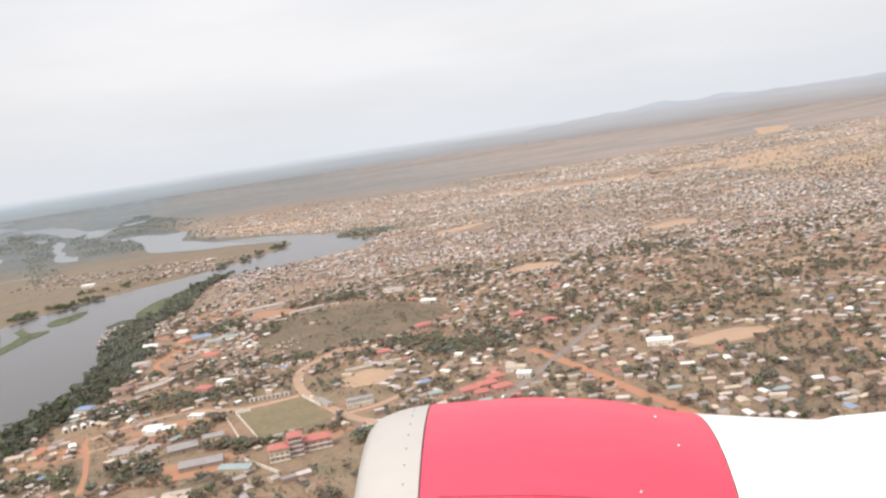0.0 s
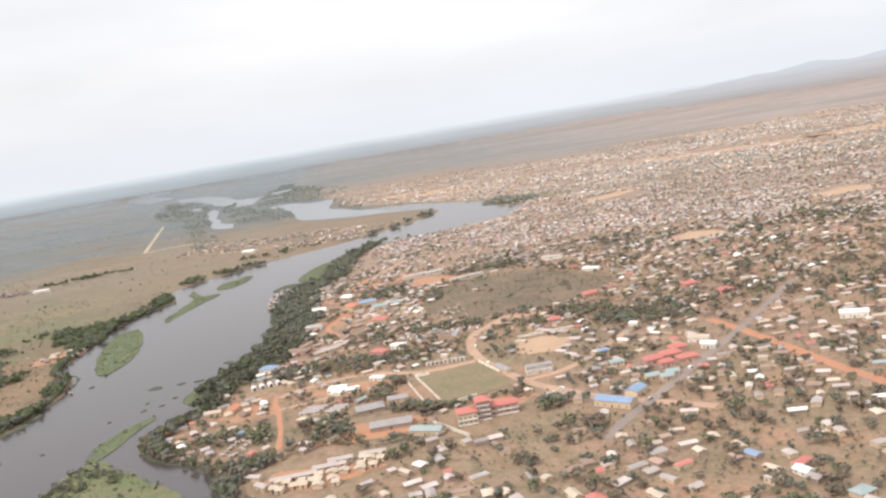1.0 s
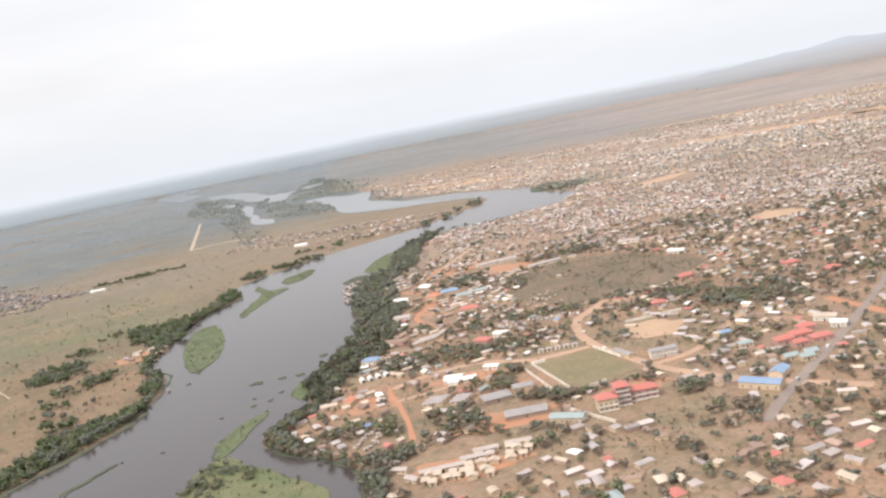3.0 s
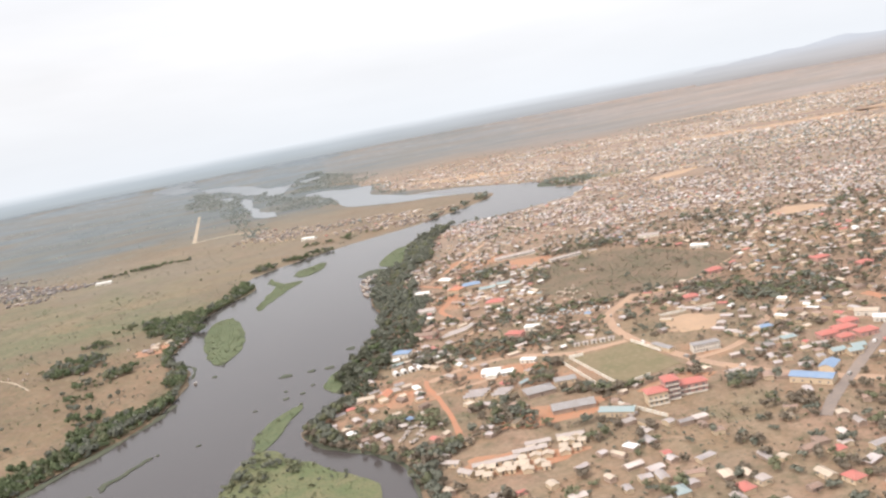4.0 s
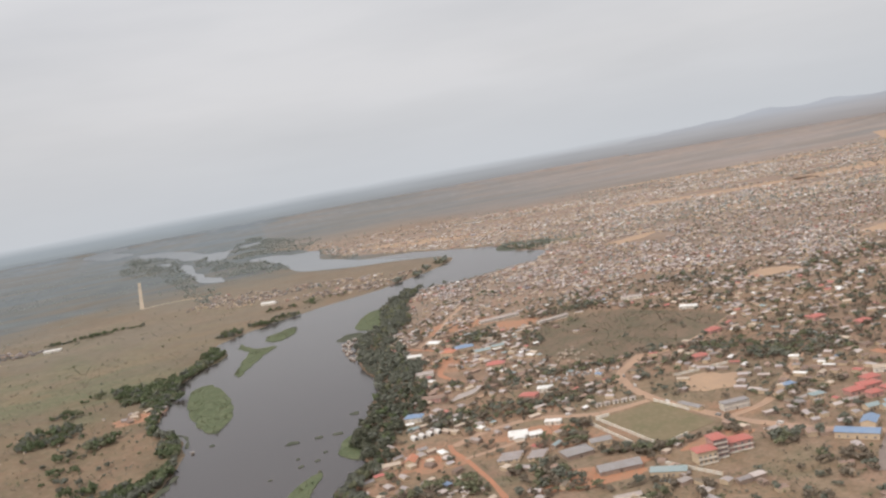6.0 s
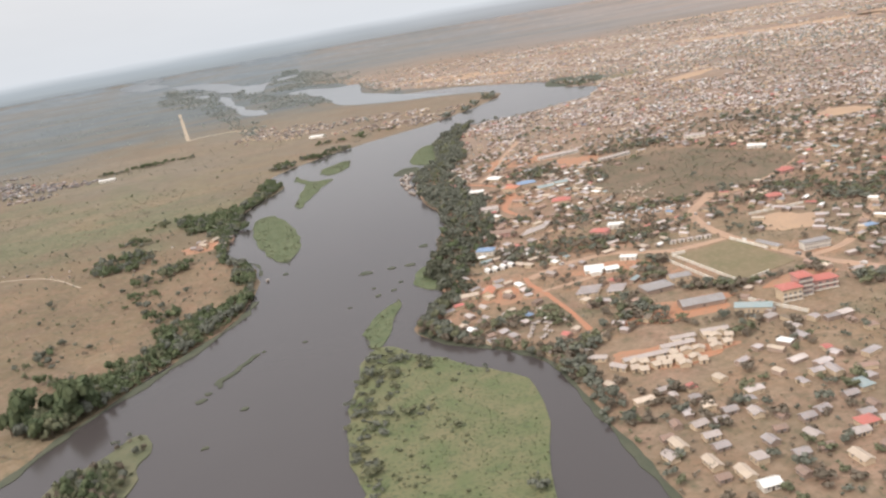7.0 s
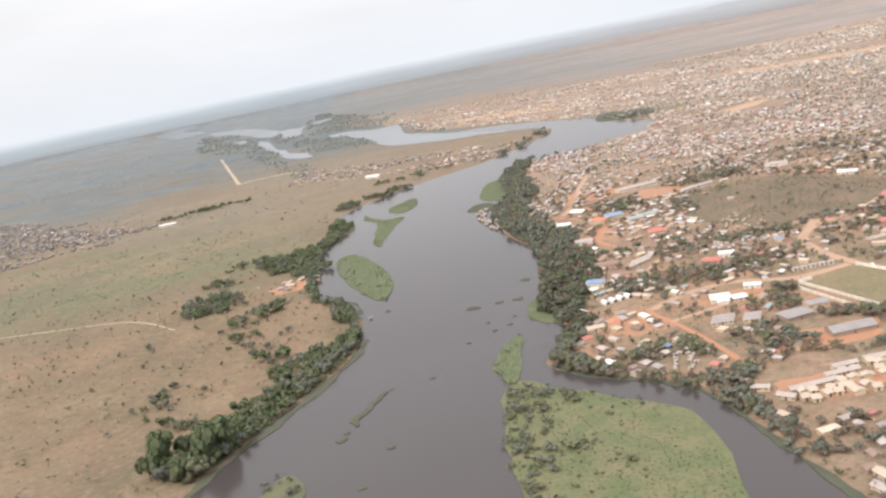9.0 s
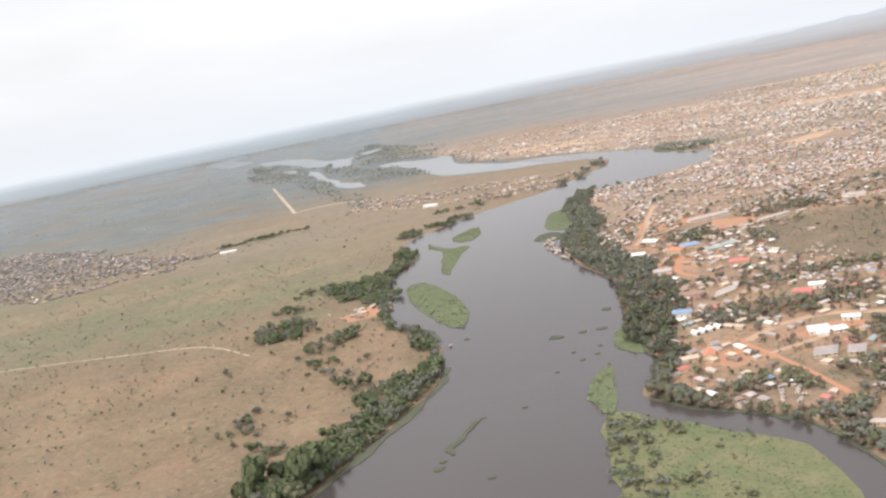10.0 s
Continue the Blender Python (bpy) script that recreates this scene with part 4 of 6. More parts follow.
cl_x, cl_y = clumps([(-118, 1102, 16, 18, 20), (-72, 1118, 26, 12, 22), (-205, 1062, 14, 20, 18), (-232, 1330, 30, 14, 20), (-180, 1360, 22, 10, 12), (-105, 590, 20, 6, 14), (-55, 563, 26, 8, 22), (-132, 586, 20, 12, 20), (-58, 790, 28, 9, 24), (50, 768, 36, 26, 70), (8, 818, 22, 16, 24), (-692, 905, 22, 26, 30), (-676, 945, 18, 16, 16), (-604, 860, 16, 20, 22), (-640, 1090, 40, 36, 30), (-700, 1080, 12, 16, 5), (68, 772, 50, 40, 90), (-236, 482, 14, 20, 26), (-222, 520, 22, 9, 18), (-190, 512, 22, 5, 10), (-254, 553, 6, 9, 7), (-236, 562, 8, 10, 8), (-186, 560, 16, 22, 20), (-235, 745, 36, 12, 26), (-160, 732, 26, 12, 20), (-252, 1900, 20, 28, 20), (-336, 1762, 14, 12, 8), (-302, 1800, 12, 10, 5), (-540, 1610, 50, 14, 18), (-470, 1650, 60, 20, 12), (-60, 1880, 40, 60, 50), (-100, 1960, 30, 40, 26), (336, 1130, 70, 30, 80), (400, 860, 60, 30, 60), (275, 775, 70, 22, 60), (175, 810, 50, 24, 40), (480, 760, 40, 30, 40), (-660, 900, 26, 20, 20), (-640, 620, 20, 24, 5), (-700, 1010, 30, 16, 12), (-585, 1000, 22, 30, 26), (-690, 925, 36, 32, 30), (-615, 840, 30, 34, 24), (-606, 765, 16, 22, 8), (-560, 705, 14, 16, 9), (-625, 1065, 40, 34, 34), (-680, 1100, 40, 14, 10),
                     (-605, 1410, 22, 22, 26), (-560, 1462, 26, 12, 24), (-524, 1502, 20, 12, 18), (-1000, 1672, 36, 10, 20), (-940, 1700, 40, 10, 24), (-885, 1728, 34, 9, 18), (-604, 590, 16, 12, 8), (-640, 660, 10, 10, 4), (-506, 418, 21, 32, 110), (-504, 480, 5, 5, 4), (-511, 470, 4, 4, 2), (-490, 462, 5, 5, 4),
                     (-150, 590, 20, 10, 9), (-190, 580, 22, 26, 34), (-170, 545, 20, 10, 8), (-130, 585, 18, 8, 9), (-80, 590, 34, 8, 18), (-45, 560, 16, 10, 9), (-230, 520, 22, 10, 14),
                     (-245, 515, 14, 16, 14), (-285, 570, 30, 14, 20), (-250, 575, 24, 10, 9), (-150, 640, 22, 20, 20), (-215, 720, 46, 16, 28), (-265, 725, 20, 18, 20),
                     (-150, 738, 34, 16, 14), (-180, 810, 40, 18, 30), (-124, 822, 34, 8, 46), (-60, 838, 30, 10, 20), (-250, 720, 26, 14, 30), (-190, 732, 34, 9, 22), (-130, 754, 28, 12, 20), (-158, 985, 14, 34, 34), (-120, 1050, 30, 8, 20), (-230, 1040, 34, 22, 46), (-150, 1110, 50, 14, 26), (-90, 1125, 44, 12, 26),
                     (20, 770, 34, 24, 30), (-20, 800, 26, 14, 20), (-70, 760, 20, 12, 12), (-245, 840, 26, 14, 22), (-280, 1100, 22, 18, 26)])


ok = (cl_x < -300) | is_free(cl_x, cl_y, 5)
cl_x, cl_y = cl_x[ok], cl_y[ok]


def leafy_keep(x, y):
    q = value_noise(x, y, 60, 12) * 0.6 + value_noise(x, y, 22, 13) * 0.4
    leafy = (x > -30 + 60 * (value_noise(x, y, 90, 14) - 0.5)) & (y < 1120 + 160 * (value_noise(x, y, 120, 18) - 0.5))
    dens = np.where(leafy, np.clip((q - 0.28) * 4.4, 0.22, 1), np.clip((q - 0.38) * 3.4, 0.10, 0.9))
    dens = np.where(y < 570, np.clip(dens + 0.22, 0, 1), dens)
    dens = np.where(in_groves(x, y), 1.0, dens)
    dens = np.where(inside(x, y, SCRUB), 0.03, dens)
    return np.where(in_city(x, y) & is_free(x, y, 5), dens, 0)


def town_belt(x):
    """The line of a belt of trees across the far town."""
    return np.interp(x, [-116, 0, 139, 433, 900], [2057, 1963, 1890, 1866, 1880])


lf_x, lf_y = thin(*scatter(34000, -330, 760, 330, 1230, leafy_keep), 4.5)
ctr_x, ctr_y = thin(*scatter(40000, -700, 1750, 1130, 3450, lambda x, y: np.where(in_city(x, y) & is_free(x, y, 6), np.where(y > 2100, 0.12 + 0.5 * (value_noise(x * 0.22, y + 0.2 * x, 95, 65) > 0.62), 1.0) * np.clip(0.5 * (np.abs(y - town_belt(x)) < 50) + np.clip((0.46 - value_noise(x, y, 150, 61) * 0.5 - value_noise(x, y, 40, 62) * 0.5) * 4.0, 0, 0.8) + (value_noise(x, y, 110, 15) * 0.5 + value_noise(x, y, 34, 16) * 0.5 - 0.36 + 0.24 * np.clip((x - 0.25 * (y - 1100) + 60) / 320, -0.2, 1)) * 4.0, np.where(y > 2100, 0.08, 0.2), 1), 0)), 6.0)


def on_land(x, y):
    return 1.0 - np.clip(sum(inside(x, y, line).astype(float) for line in LAKES), 0, 1)


WOODS = [[(-1886, 4597), (-1470, 3312), (-1129, 2822), (-1264, 3450), (-1403, 3780)], [(-1296, 3705), (-1160, 3360), (-1080, 3010), (-945, 2640), (-860, 2440), (-700, 2440), (-777, 2733), (-945, 2951)],
         [(-1120, 2880), (-1050, 2780), (-925, 2390), (-975, 2370), (-1060, 2600)], [(-910, 2190), (-850, 2160), (-790, 2020), (-820, 1980), (-890, 2080)],
         [(-1152, 3791), (-1246, 4563), (-741, 3446), (-690, 3000), (-860, 3080), (-1000, 3150)], [(-660, 2830), (-620, 2850), (-500, 2500), (-540, 2480)], [(-600, 1900), (-520, 1870), (-480, 1790), (-560, 1820)],
         [(-852, 2871), (-736, 2717), (-659, 2372), (-712, 2310), (-785, 2371), (-898, 2759)], [(-1407, 3967), (-1224, 3638), (-1089, 3152), (-963, 2942), (-825, 2505), (-855, 2487), (-1031, 2894), (-1221, 3428)],
         [(-1623, 3724), (-1597, 3886), (-1257, 3301), (-1161, 3018), (-1057, 2654), (-943, 2434), (-884, 2248), (-944, 2306), (-1032, 2558), (-1194, 2918), (-1460, 3303)], [(-911, 2233), (-802, 2139), (-756, 1907), (-851, 1980)],
         [(-653, 2800), (-560, 2660), (-480, 2470), (-370, 2335), (-390, 2310), (-520, 2430), (-640, 2760)], [(-110, 2050), (0, 1975), (-38, 1895), (-110, 1950)]]


def plain_keep(x, y):
    q = value_noise(x, y, 90, 21) * 0.6 + value_noise(x, y, 30, 22) * 0.4
    return np.where(~in_city(x, y) & ~in_water(x, y) & (x < left_x(np.clip(y, 100, 1960)) - 6), np.clip((q - 0.46) * 2.4, 0.14, 0.9) * np.interp(y, [800, 1150], [1.0, 0.38]), 0)


pl_x, pl_y = thin(*scatter(26000, -1900, -480, 350, 1900, plain_keep), 6.0)
fp_x, fp_y = thin(*scatter(18000, -2600, -300, 1750, 4200, lambda x, y: np.where(~in_city(x, y) & ~in_water(x, y), np.clip((value_noise(x, y, 300, 31) * 0.6 + value_noise(x, y, 80, 32) * 0.4 - 0.47) * 1.8 * np.clip((y + 0.5 * np.abs(x) - 2500) / 900, 0.10, 1), 0, 1) * on_land(x, y), 0)), 14.0)

PROTO = [
    tree_prototype("tree", "tall dark green tree with a broad dense crown", 11, 12.0, 5.4, "leaf_green", 9, 40, 0.8),
    tree_prototype("tree", "dark green tree with a rounded crown", 12, 10.0, 4.8, "leaf_green", 8, 40, 0.85),
    tree_prototype("tree", "green tree with an uneven crown", 13, 8.6, 4.4, "leaf_mid", 8, 40, 0.75),
    tree_prototype("tree", "spreading green tree with a flat crown", 14, 7.0, 5.0, "leaf_dark", 9, 36, 0.6),
    tree_prototype("tree", "dusty olive-green tree with a thin crown", 15, 7.0, 3.6, "leaf_dry", 5, 40, 0.75),
    tree_prototype("tree", "small dusty bush of dry olive leaves", 16, 3.4, 2.2, "leaf_dry", 4, 34, 0.8),
]
USED = set()


def plant(kind, x, y, scale):
    m = Matrix.Translation((x, y, 0)) @ Matrix.Rotation(rng.uniform(0, 6.28), 4, 'Z') @ Matrix.Diagonal((scale, scale, scale * rng.uniform(0.9, 1.12), 1))
    if kind in USED:
        return copy_thing(PROTO[kind], m)
    USED.add(kind)
    PROTO[kind].matrix_basis = m
    return PROTO[kind]


def split(x, y, want, score):
    """Takes the places with the lowest score as single things, and leaves the rest."""
    order = np.argsort(score)
    a, b = order[:want], order[want:]
    return (x[a], y[a]), (x[b], y[b])


(nx, ny), (rx_, ry_) = split(fb_x, fb_y, 60, fb_y)
for a, b in zip(nx, ny):
    plant(int(rng.choice([0, 1, 2, 3], p=[0.2, 0.35, 0.3, 0.15])), a, b, float(np.clip(rng.gamma(9.0, 0.118), 0.6, 1.7)))
trees_stuff("riverside_woods", "dense dark green woods along the far river bank", rx_, ry_, np.clip(rng.gamma(6.0, 0.64, len(rx_)), 1.8, 8.0), ["leaf_green", "leaf_dark", "leaf_mid"], MID, 1.1, (0.6, 0.25, 0.15))
wild = (cl_x < -480) & (cl_y > 560)
trees_stuff("tree_clumps", "dense clumps of dark green trees on the plain", cl_x[wild], cl_y[wild], np.clip(rng.gamma(8.0, 0.56, int(wild.sum())), 2.2, 7.0), ["leaf_green", "leaf_dark", "leaf_mid"], MID, 1.05, (0.55, 0.3, 0.15))
cl_x, cl_y = cl_x[~wild], cl_y[~wild]
(nx, ny), (rx_, ry_) = split(cl_x, cl_y, 62, cl_y)
for a, b in zip(nx, ny):
    plant(int(rng.choice([1, 2, 3, 4], p=[0.25, 0.3, 0.2, 0.25])), a, b, rng.uniform(0.55, 0.95))
back = ry_ > 720
cl_size = np.clip(rng.gamma(6.0, 0.62, len(rx_)), 1.6, 6.0)
for pick, text, shapes in ((~back, "clumps of dark green trees between compounds", MID), (back, "dusky green clumps of trees in the town", LOW)):
    trees_stuff("tree_clumps", text, rx_[pick], ry_[pick], cl_size[pick], ["leaf_dark", "leaf_mid", "leaf_dry"], shapes, share=(0.34, 0.33, 0.33))
for a, b in zip(in_x, in_y):
    plant(int(rng.choice([2, 3, 4, 5], p=[0.2, 0.25, 0.35, 0.2])), a, b, rng.uniform(0.5, 1.05))
for a, b, s in ((-705, 795, 0.8), (-636, 674, 0.75), (-640, 640, 0.95), (-630, 634, 0.8), (-590, 743, 0.9), (-575, 736, 0.85), (-583, 719, 0.85), (-564, 774, 0.7), (-570, 768, 0.6), (-636, 804, 0.7), (-598, 748, 0.8), (-605, 655, 0.6), (-560, 690, 0.7), (-690, 740, 0.5), (-720, 700, 0.45)):
    plant(3, a, b, s)
for a, b, s in ((-596, 461, 1.0), (-603, 441, 1.0), (-597, 420, 1.1), (-640, 675, 0.6), (-592, 524, 1.0), (-638, 676, 0.55), (-732, 788, 0.6), (-707, 801, 0.62), (-778, 769, 0.4), (-671, 652, 0.45), (-608, 711, 0.5), (-582, 725, 0.45), (-549, 702, 0.6), (-793, 852, 0.55), (-720, 638, 0.4), (-811, 852, 0.4), (-806, 663, 0.4), (-803, 736, 0.45), (-839, 1360, 0.7), (-713, 1409, 0.7), (-673, 838, 0.6), (-701, 1104, 0.8)):
    plant(2, a, b, s)
(nx, ny), (rx_, ry_) = split(belt_x, belt_y, 30, belt_y)
for a, b in zip(nx, ny):
    plant(int(rng.choice([2, 3, 4], p=[0.3, 0.45, 0.25])), a, b, rng.uniform(0.75, 1.25))
# nearer woods take deeper leaves, the paler ones beyond stand in for haze
down = ry_ < 840 + 60 * (value_noise(rx_, ry_, 30, 93) - 0.5)
for side, text, kinds in ((down, "tall deep green woods along the city bank", ["leaf_deep", "leaf_dark", "leaf_green"]), (~down, "tall dusky green woods along the city bank", ["leaf_dark", "leaf_dark", "leaf_mid"])):
    trees_stuff("riverside_woods", text, rx_[side], ry_[side], np.clip(rng.gamma(6.0, 0.66, int(side.sum())), 1.8, 8.0), kinds, MID, 1.1, (0.6, 0.25, 0.15))
lf_size = np.clip(rng.gamma(4.0, 0.66, len(lf_x)), 1.0, 5.5)
for text, pick, shapes in (("broad dusty green trees between the nearest houses", (lf_size > 3.0) & (lf_y < 650), MID), ("broad dusty green trees between the houses", (lf_size > 3.0) & (lf_y >= 650), LOW), ("small dusty green trees between the houses", lf_size <= 3.0, FINE)):
    trees_stuff("town_trees", text, lf_x[pick], lf_y[pick], lf_size[pick], ["leaf_dark", "leaf_mid", "leaf_dry"], shapes, share=(0.3, 0.2, 0.5))
ug_x, ug_y = thin(*scatter(30000, -335, 420, 420, 1080, lambda x, y: np.where(in_city(x, y) & is_free(x, y, 4) & ~inside(x, y, SCRUB), np.clip((value_noise(x, y, 34, 55) * 0.6 + value_noise(x, y, 11, 56) * 0.4 - 0.45) * 3.4 + 0.35 * in_greens(x, y), 0.03, 0.9), 0)), 2.8)
trees_stuff("town_scrub", "low dusty weeds and bushes between the compounds", ug_x, ug_y, rng.uniform(0.7, 1.9, len(ug_x)), ["leaf_mid", "leaf_dry", "leaf_dark"], TINY, 0.7, (0.4, 0.4, 0.2))
sb_x, sb_y = thin(*scatter(20000, -180, 62, 820, 1090, lambda x, y: np.where(inside(x, y, SCRUB), np.clip((value_noise(x * 0.6, y + 0.3 * x, 26, 47) - 0.30) * 2.4, 0.08, 1), 0)), 2.2)
trees_stuff("scrub_bushes", "low brownish-green bushes on the scrubland", sb_x, sb_y, np.clip(rng.gamma(3.0, 0.36, len(sb_x)), 0.4, 2.4), ["leaf_dry", "leaf_mid", "leaf_dark"], TINY, 0.8, (0.5, 0.35, 0.15))
far = ctr_y > 1900
trees_stuff("town_trees", "small dusty trees in the dense quarter, many paled for haze", ctr_x[~far], ctr_y[~far], rng.uniform(2.0, 5.0, int((~far).sum())), ["leaf_hazed", "leaf_mid", "leaf_dry"], TINY, 0.95, (0.45, 0.2, 0.35))
trees_stuff("town_trees", "grey-green trees in the far quarters, paled for haze", ctr_x[far], ctr_y[far], rng.uniform(3.0, 6.0, int(far.sum())), ["leaf_hazed", "leaf_hazed", "leaf_hazed"], TINY, share=(0.3, 0.2, 0.5))
(nx, ny), (rx_, ry_) = split(pl_x, pl_y, 90, pl_y - 0.25 * pl_x)
for a, b in zip(nx, ny):
    plant(int(rng.choice([4, 5, 3], p=[0.3, 0.6, 0.1])), a, b, rng.uniform(0.45, 0.95))
trees_stuff("plain_bushes", "scattered olive-green bushes on the dry plain", rx_, ry_, np.clip(rng.gamma(2.6, 0.72, len(rx_)), 0.6, 4.2), ["leaf_dark", "leaf_mid", "leaf_dry"], TINY, share=(0.7, 0.25, 0.05))
gb_x, gb_y = thin(*scatter(16000, -1150, -490, 430, 1350, lambda x, y: np.where(plain_keep(x, y) > 0, np.clip((value_noise(x, y, 40, 57) * 0.5 + value_noise(x, y, 14, 58) * 0.5 - 0.44) * 2.4, 0.08, 0.8), 0)), 3.2)
trees_stuff("plain_scrub", "low olive scrub scattered over the dry plain", gb_x, gb_y, np.clip(rng.gamma(2.6, 0.6, len(gb_x)), 0.5, 3.4), ["leaf_mid", "leaf_dry", "leaf_dark"], TINY, 0.7)
tip_x, tip_y = clumps([(-252, 1925, 14, 46, 26), (-285, 1840, 10, 26, 10), (-306, 1768, 10, 22, 9), (-340, 1718, 9, 20, 10)])
trees_stuff("spit_trees", "tall grey-green trees at the tip of the sandy spit", tip_x, tip_y, np.clip(rng.gamma(9.0, 0.55, len(tip_x)), 3.0, 7.5), ["leaf_hazed", "leaf_dark", "leaf_mid"], MID, 1.0, (0.4, 0.35, 0.25))
trees_stuff("far_woods", "grey-green woods far out on the plain", fp_x, fp_y, rng.uniform(2.5, 5.5, len(fp_x)), ["leaf_hazed", "leaf_hazed", "leaf_hazed"], TINY, 0.7)
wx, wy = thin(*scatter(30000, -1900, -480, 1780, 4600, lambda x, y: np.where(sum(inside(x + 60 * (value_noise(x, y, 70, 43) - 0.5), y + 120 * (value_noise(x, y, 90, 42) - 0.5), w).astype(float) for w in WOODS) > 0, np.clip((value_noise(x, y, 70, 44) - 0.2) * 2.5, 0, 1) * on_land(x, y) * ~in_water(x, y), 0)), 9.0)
trees_stuff("far_woods", "dusky green woods round the far water", wx, wy, rng.uniform(4.5, 8.5, len(wx)), ["leaf_hazed", "leaf_hazed", "leaf_hazed"], FINE, 0.8)
ib_x, ib_y = thin(*scatter(9000, -570, -300, 330, 1400, lambda x, y: np.where(sum(inside(x, y, i[0]).astype(float) for i in ISLANDS[:6]) > 0, np.clip((value_noise(x, y, 12, 41) - 0.42) * 2.2, 0.08, 1) * np.where((y < 570) & (x > -372), 1.6 + 3.0 * (y > 505), 1.0), 0)), 2.6)
trees_stuff("island_bushes", "low green bushes and reeds on the river islands", ib_x, ib_y, rng.uniform(0.6, 2.2, len(ib_x)), ["leaf_mid", "leaf_mid", "leaf_dark"], LOW)
tuft_x, tuft_y = thin(*scatter(60000, -570, -320, 560, 1410, lambda x, y: np.where(sum(inside(x, y, i[0]).astype(float) for i in ISLANDS[:4] + ISLANDS[6:9]) > 0, 0.35 + 0.65 * (value_noise(x, y, 9, 77) > 0.4), 0)), 2.1)
trees_stuff("island_reeds", "tufts of green river reeds on the islands", tuft_x, tuft_y, rng.uniform(0.7, 1.7, len(tuft_x)), ["reed", "leaf_mid", "reed_dry"], TINY, 0.55, (0.55, 0.25, 0.2))
mb_x, mb_y = thin(*scatter(1500, -374, -268, 300, 562, lambda x, y: np.where(inside(x, y, ISLANDS[4][0]) & ((x + y > 172 + 20 * value_noise(x, y, 20, 48)) & (x < -326) | (x < -346 + 16 * (value_noise(x, y, 25, 46) - 0.5)) | (value_noise(x, y, 22, 49) > 0.78)), 0.8, 0)), 3.6)
mt_x, mt_y = thin(*scatter(9000, -374, -262, 340, 566, lambda x, y: np.where(inside(x, y, ISLANDS[4][0]), np.clip((value_noise(x, y, 16, 95) - 0.36) * 2.6, 0.02, 0.9), 0)), 2.3)
trees_stuff("marsh_reeds", "tufts of green and straw-coloured reeds on the marsh", mt_x, mt_y, rng.uniform(0.6, 1.5, len(mt_x)), ["reed", "marsh", "reed_dry"], TINY, 0.5, (0.4, 0.3, 0.3))
trees_stuff("marsh_bushes", "tall dark green bushes at the marsh edge", mb_x, mb_y, np.clip(rng.gamma(4.0, 0.75, len(mb_x)), 1.0, 5.5), ["leaf_dark", "leaf_mid", "leaf_dark"], MID)
for k, (x, y, r) in enumerate([(-392, 747, 5), (-369, 751, 3), (-352, 752, 4), (-358, 707, 2), (-362, 688, 2), (-374, 680, 2.4), (-343, 808, 4), (-472, 784, 3), (-380, 700, 1.6), (-440, 500, 2.4), (-452, 455, 2), (-420, 600, 1.5), (-395, 660, 1.5), (-474, 521, 3), (-472, 531, 2.2), (-449, 592, 1.6)]):
    sheet("floating_reeds", blob(x, y, r * 1.2, r, 0.3 * k, k + 60, 0.5, 14), 0.5, M["weed"], "dark clump of floating river weed", "reeds", kind="structure")


# ---- houses ----
ROOFS = ["roof_tin", "roof_pale", "roof_cream", "roof_rust", "roof_white", "thatch", "roof_red", "roof_teal", "roof_blue", "roof_dull"]
WALLS = ["wall_mud", "wall_cream", "wall_dull"]


def houses_stuff(name, label, xs, ys, size, chance, low=0.75, dull=0.0):
    """Hundreds of small gabled houses as one mesh of kind stuff."""
    n = len(xs)
    px, py, pz = squeeze(xs, ys)
    ang = 0.35 + 0.5 * (value_noise(xs, ys, 180, 51) - 0.5) * 3 + rng.choice([0, math.pi / 2], n) + rng.normal(0, 0.12, n)
    L, W = size * rng.uniform(0.7, 1.5, n), size * rng.uniform(0.55, 0.95, n)
    H, RH = rng.uniform(2.0, 2.9, n), rng.uniform(0.3, 1.1, n)
    e = 1.1
    base = np.array([(-.5, -.5, 0), (.5, -.5, 0), (.5, .5, 0), (-.5, .5, 0), (-.5, -.5, 1), (.5, -.5, 1), (.5, .5, 1), (-.5, .5, 1)])
    verts = np.empty((n, 14, 3))
    c, s = np.cos(ang), np.sin(ang)

    def put(k, u, v, w):
        verts[:, k, 0] = px + u * c - v * s
        verts[:, k, 1] = py + u * s + v * c
        verts[:, k, 2] = pz + w
    for k, (u, v, w) in enumerate(base):
        put(k, u * L, v * W, w * H - 0.1 * (1 - w))
    for k, (u, v) in enumerate(((-.5, -.5), (.5, -.5), (.5, .5), (-.5, .5))):
        put(8 + k, u * L * e, v * W * e, H - 0.05)
    put(12, -.5 * L * e, 0, H + RH)
    put(13, .5 * L * e, 0, H + RH)
    pat = [(0, 1, 5, 4), (1, 2, 6, 5), (2, 3, 7, 6), (3, 0, 4, 7), (8, 9, 13, 12), (10, 11, 12, 13), (11, 8, 12), (9, 10, 13)]
    faces, index = [], []
    roof = rng.choice(len(ROOFS), n, p=np.append(np.array(chance) * (1 - dull), dull))
    wall = rng.choice(len(WALLS), n, p=[low * (1 - dull), (1 - low) * (1 - dull), dull])
    for i in range(n):
        o = 14 * i
        faces += [tuple(o + q for q in f) for f in pat]
        r, w = len(WALLS) + int(roof[i]), int(wall[i])
        index += [w, w, w, w, r, r, w, w]
    ob = link_mesh(name, verts.reshape(-1, 3).tolist(), faces, [M[k] for k in WALLS + ROOFS], index)
    return tagged(ob, label, "houses", kind="stuff")


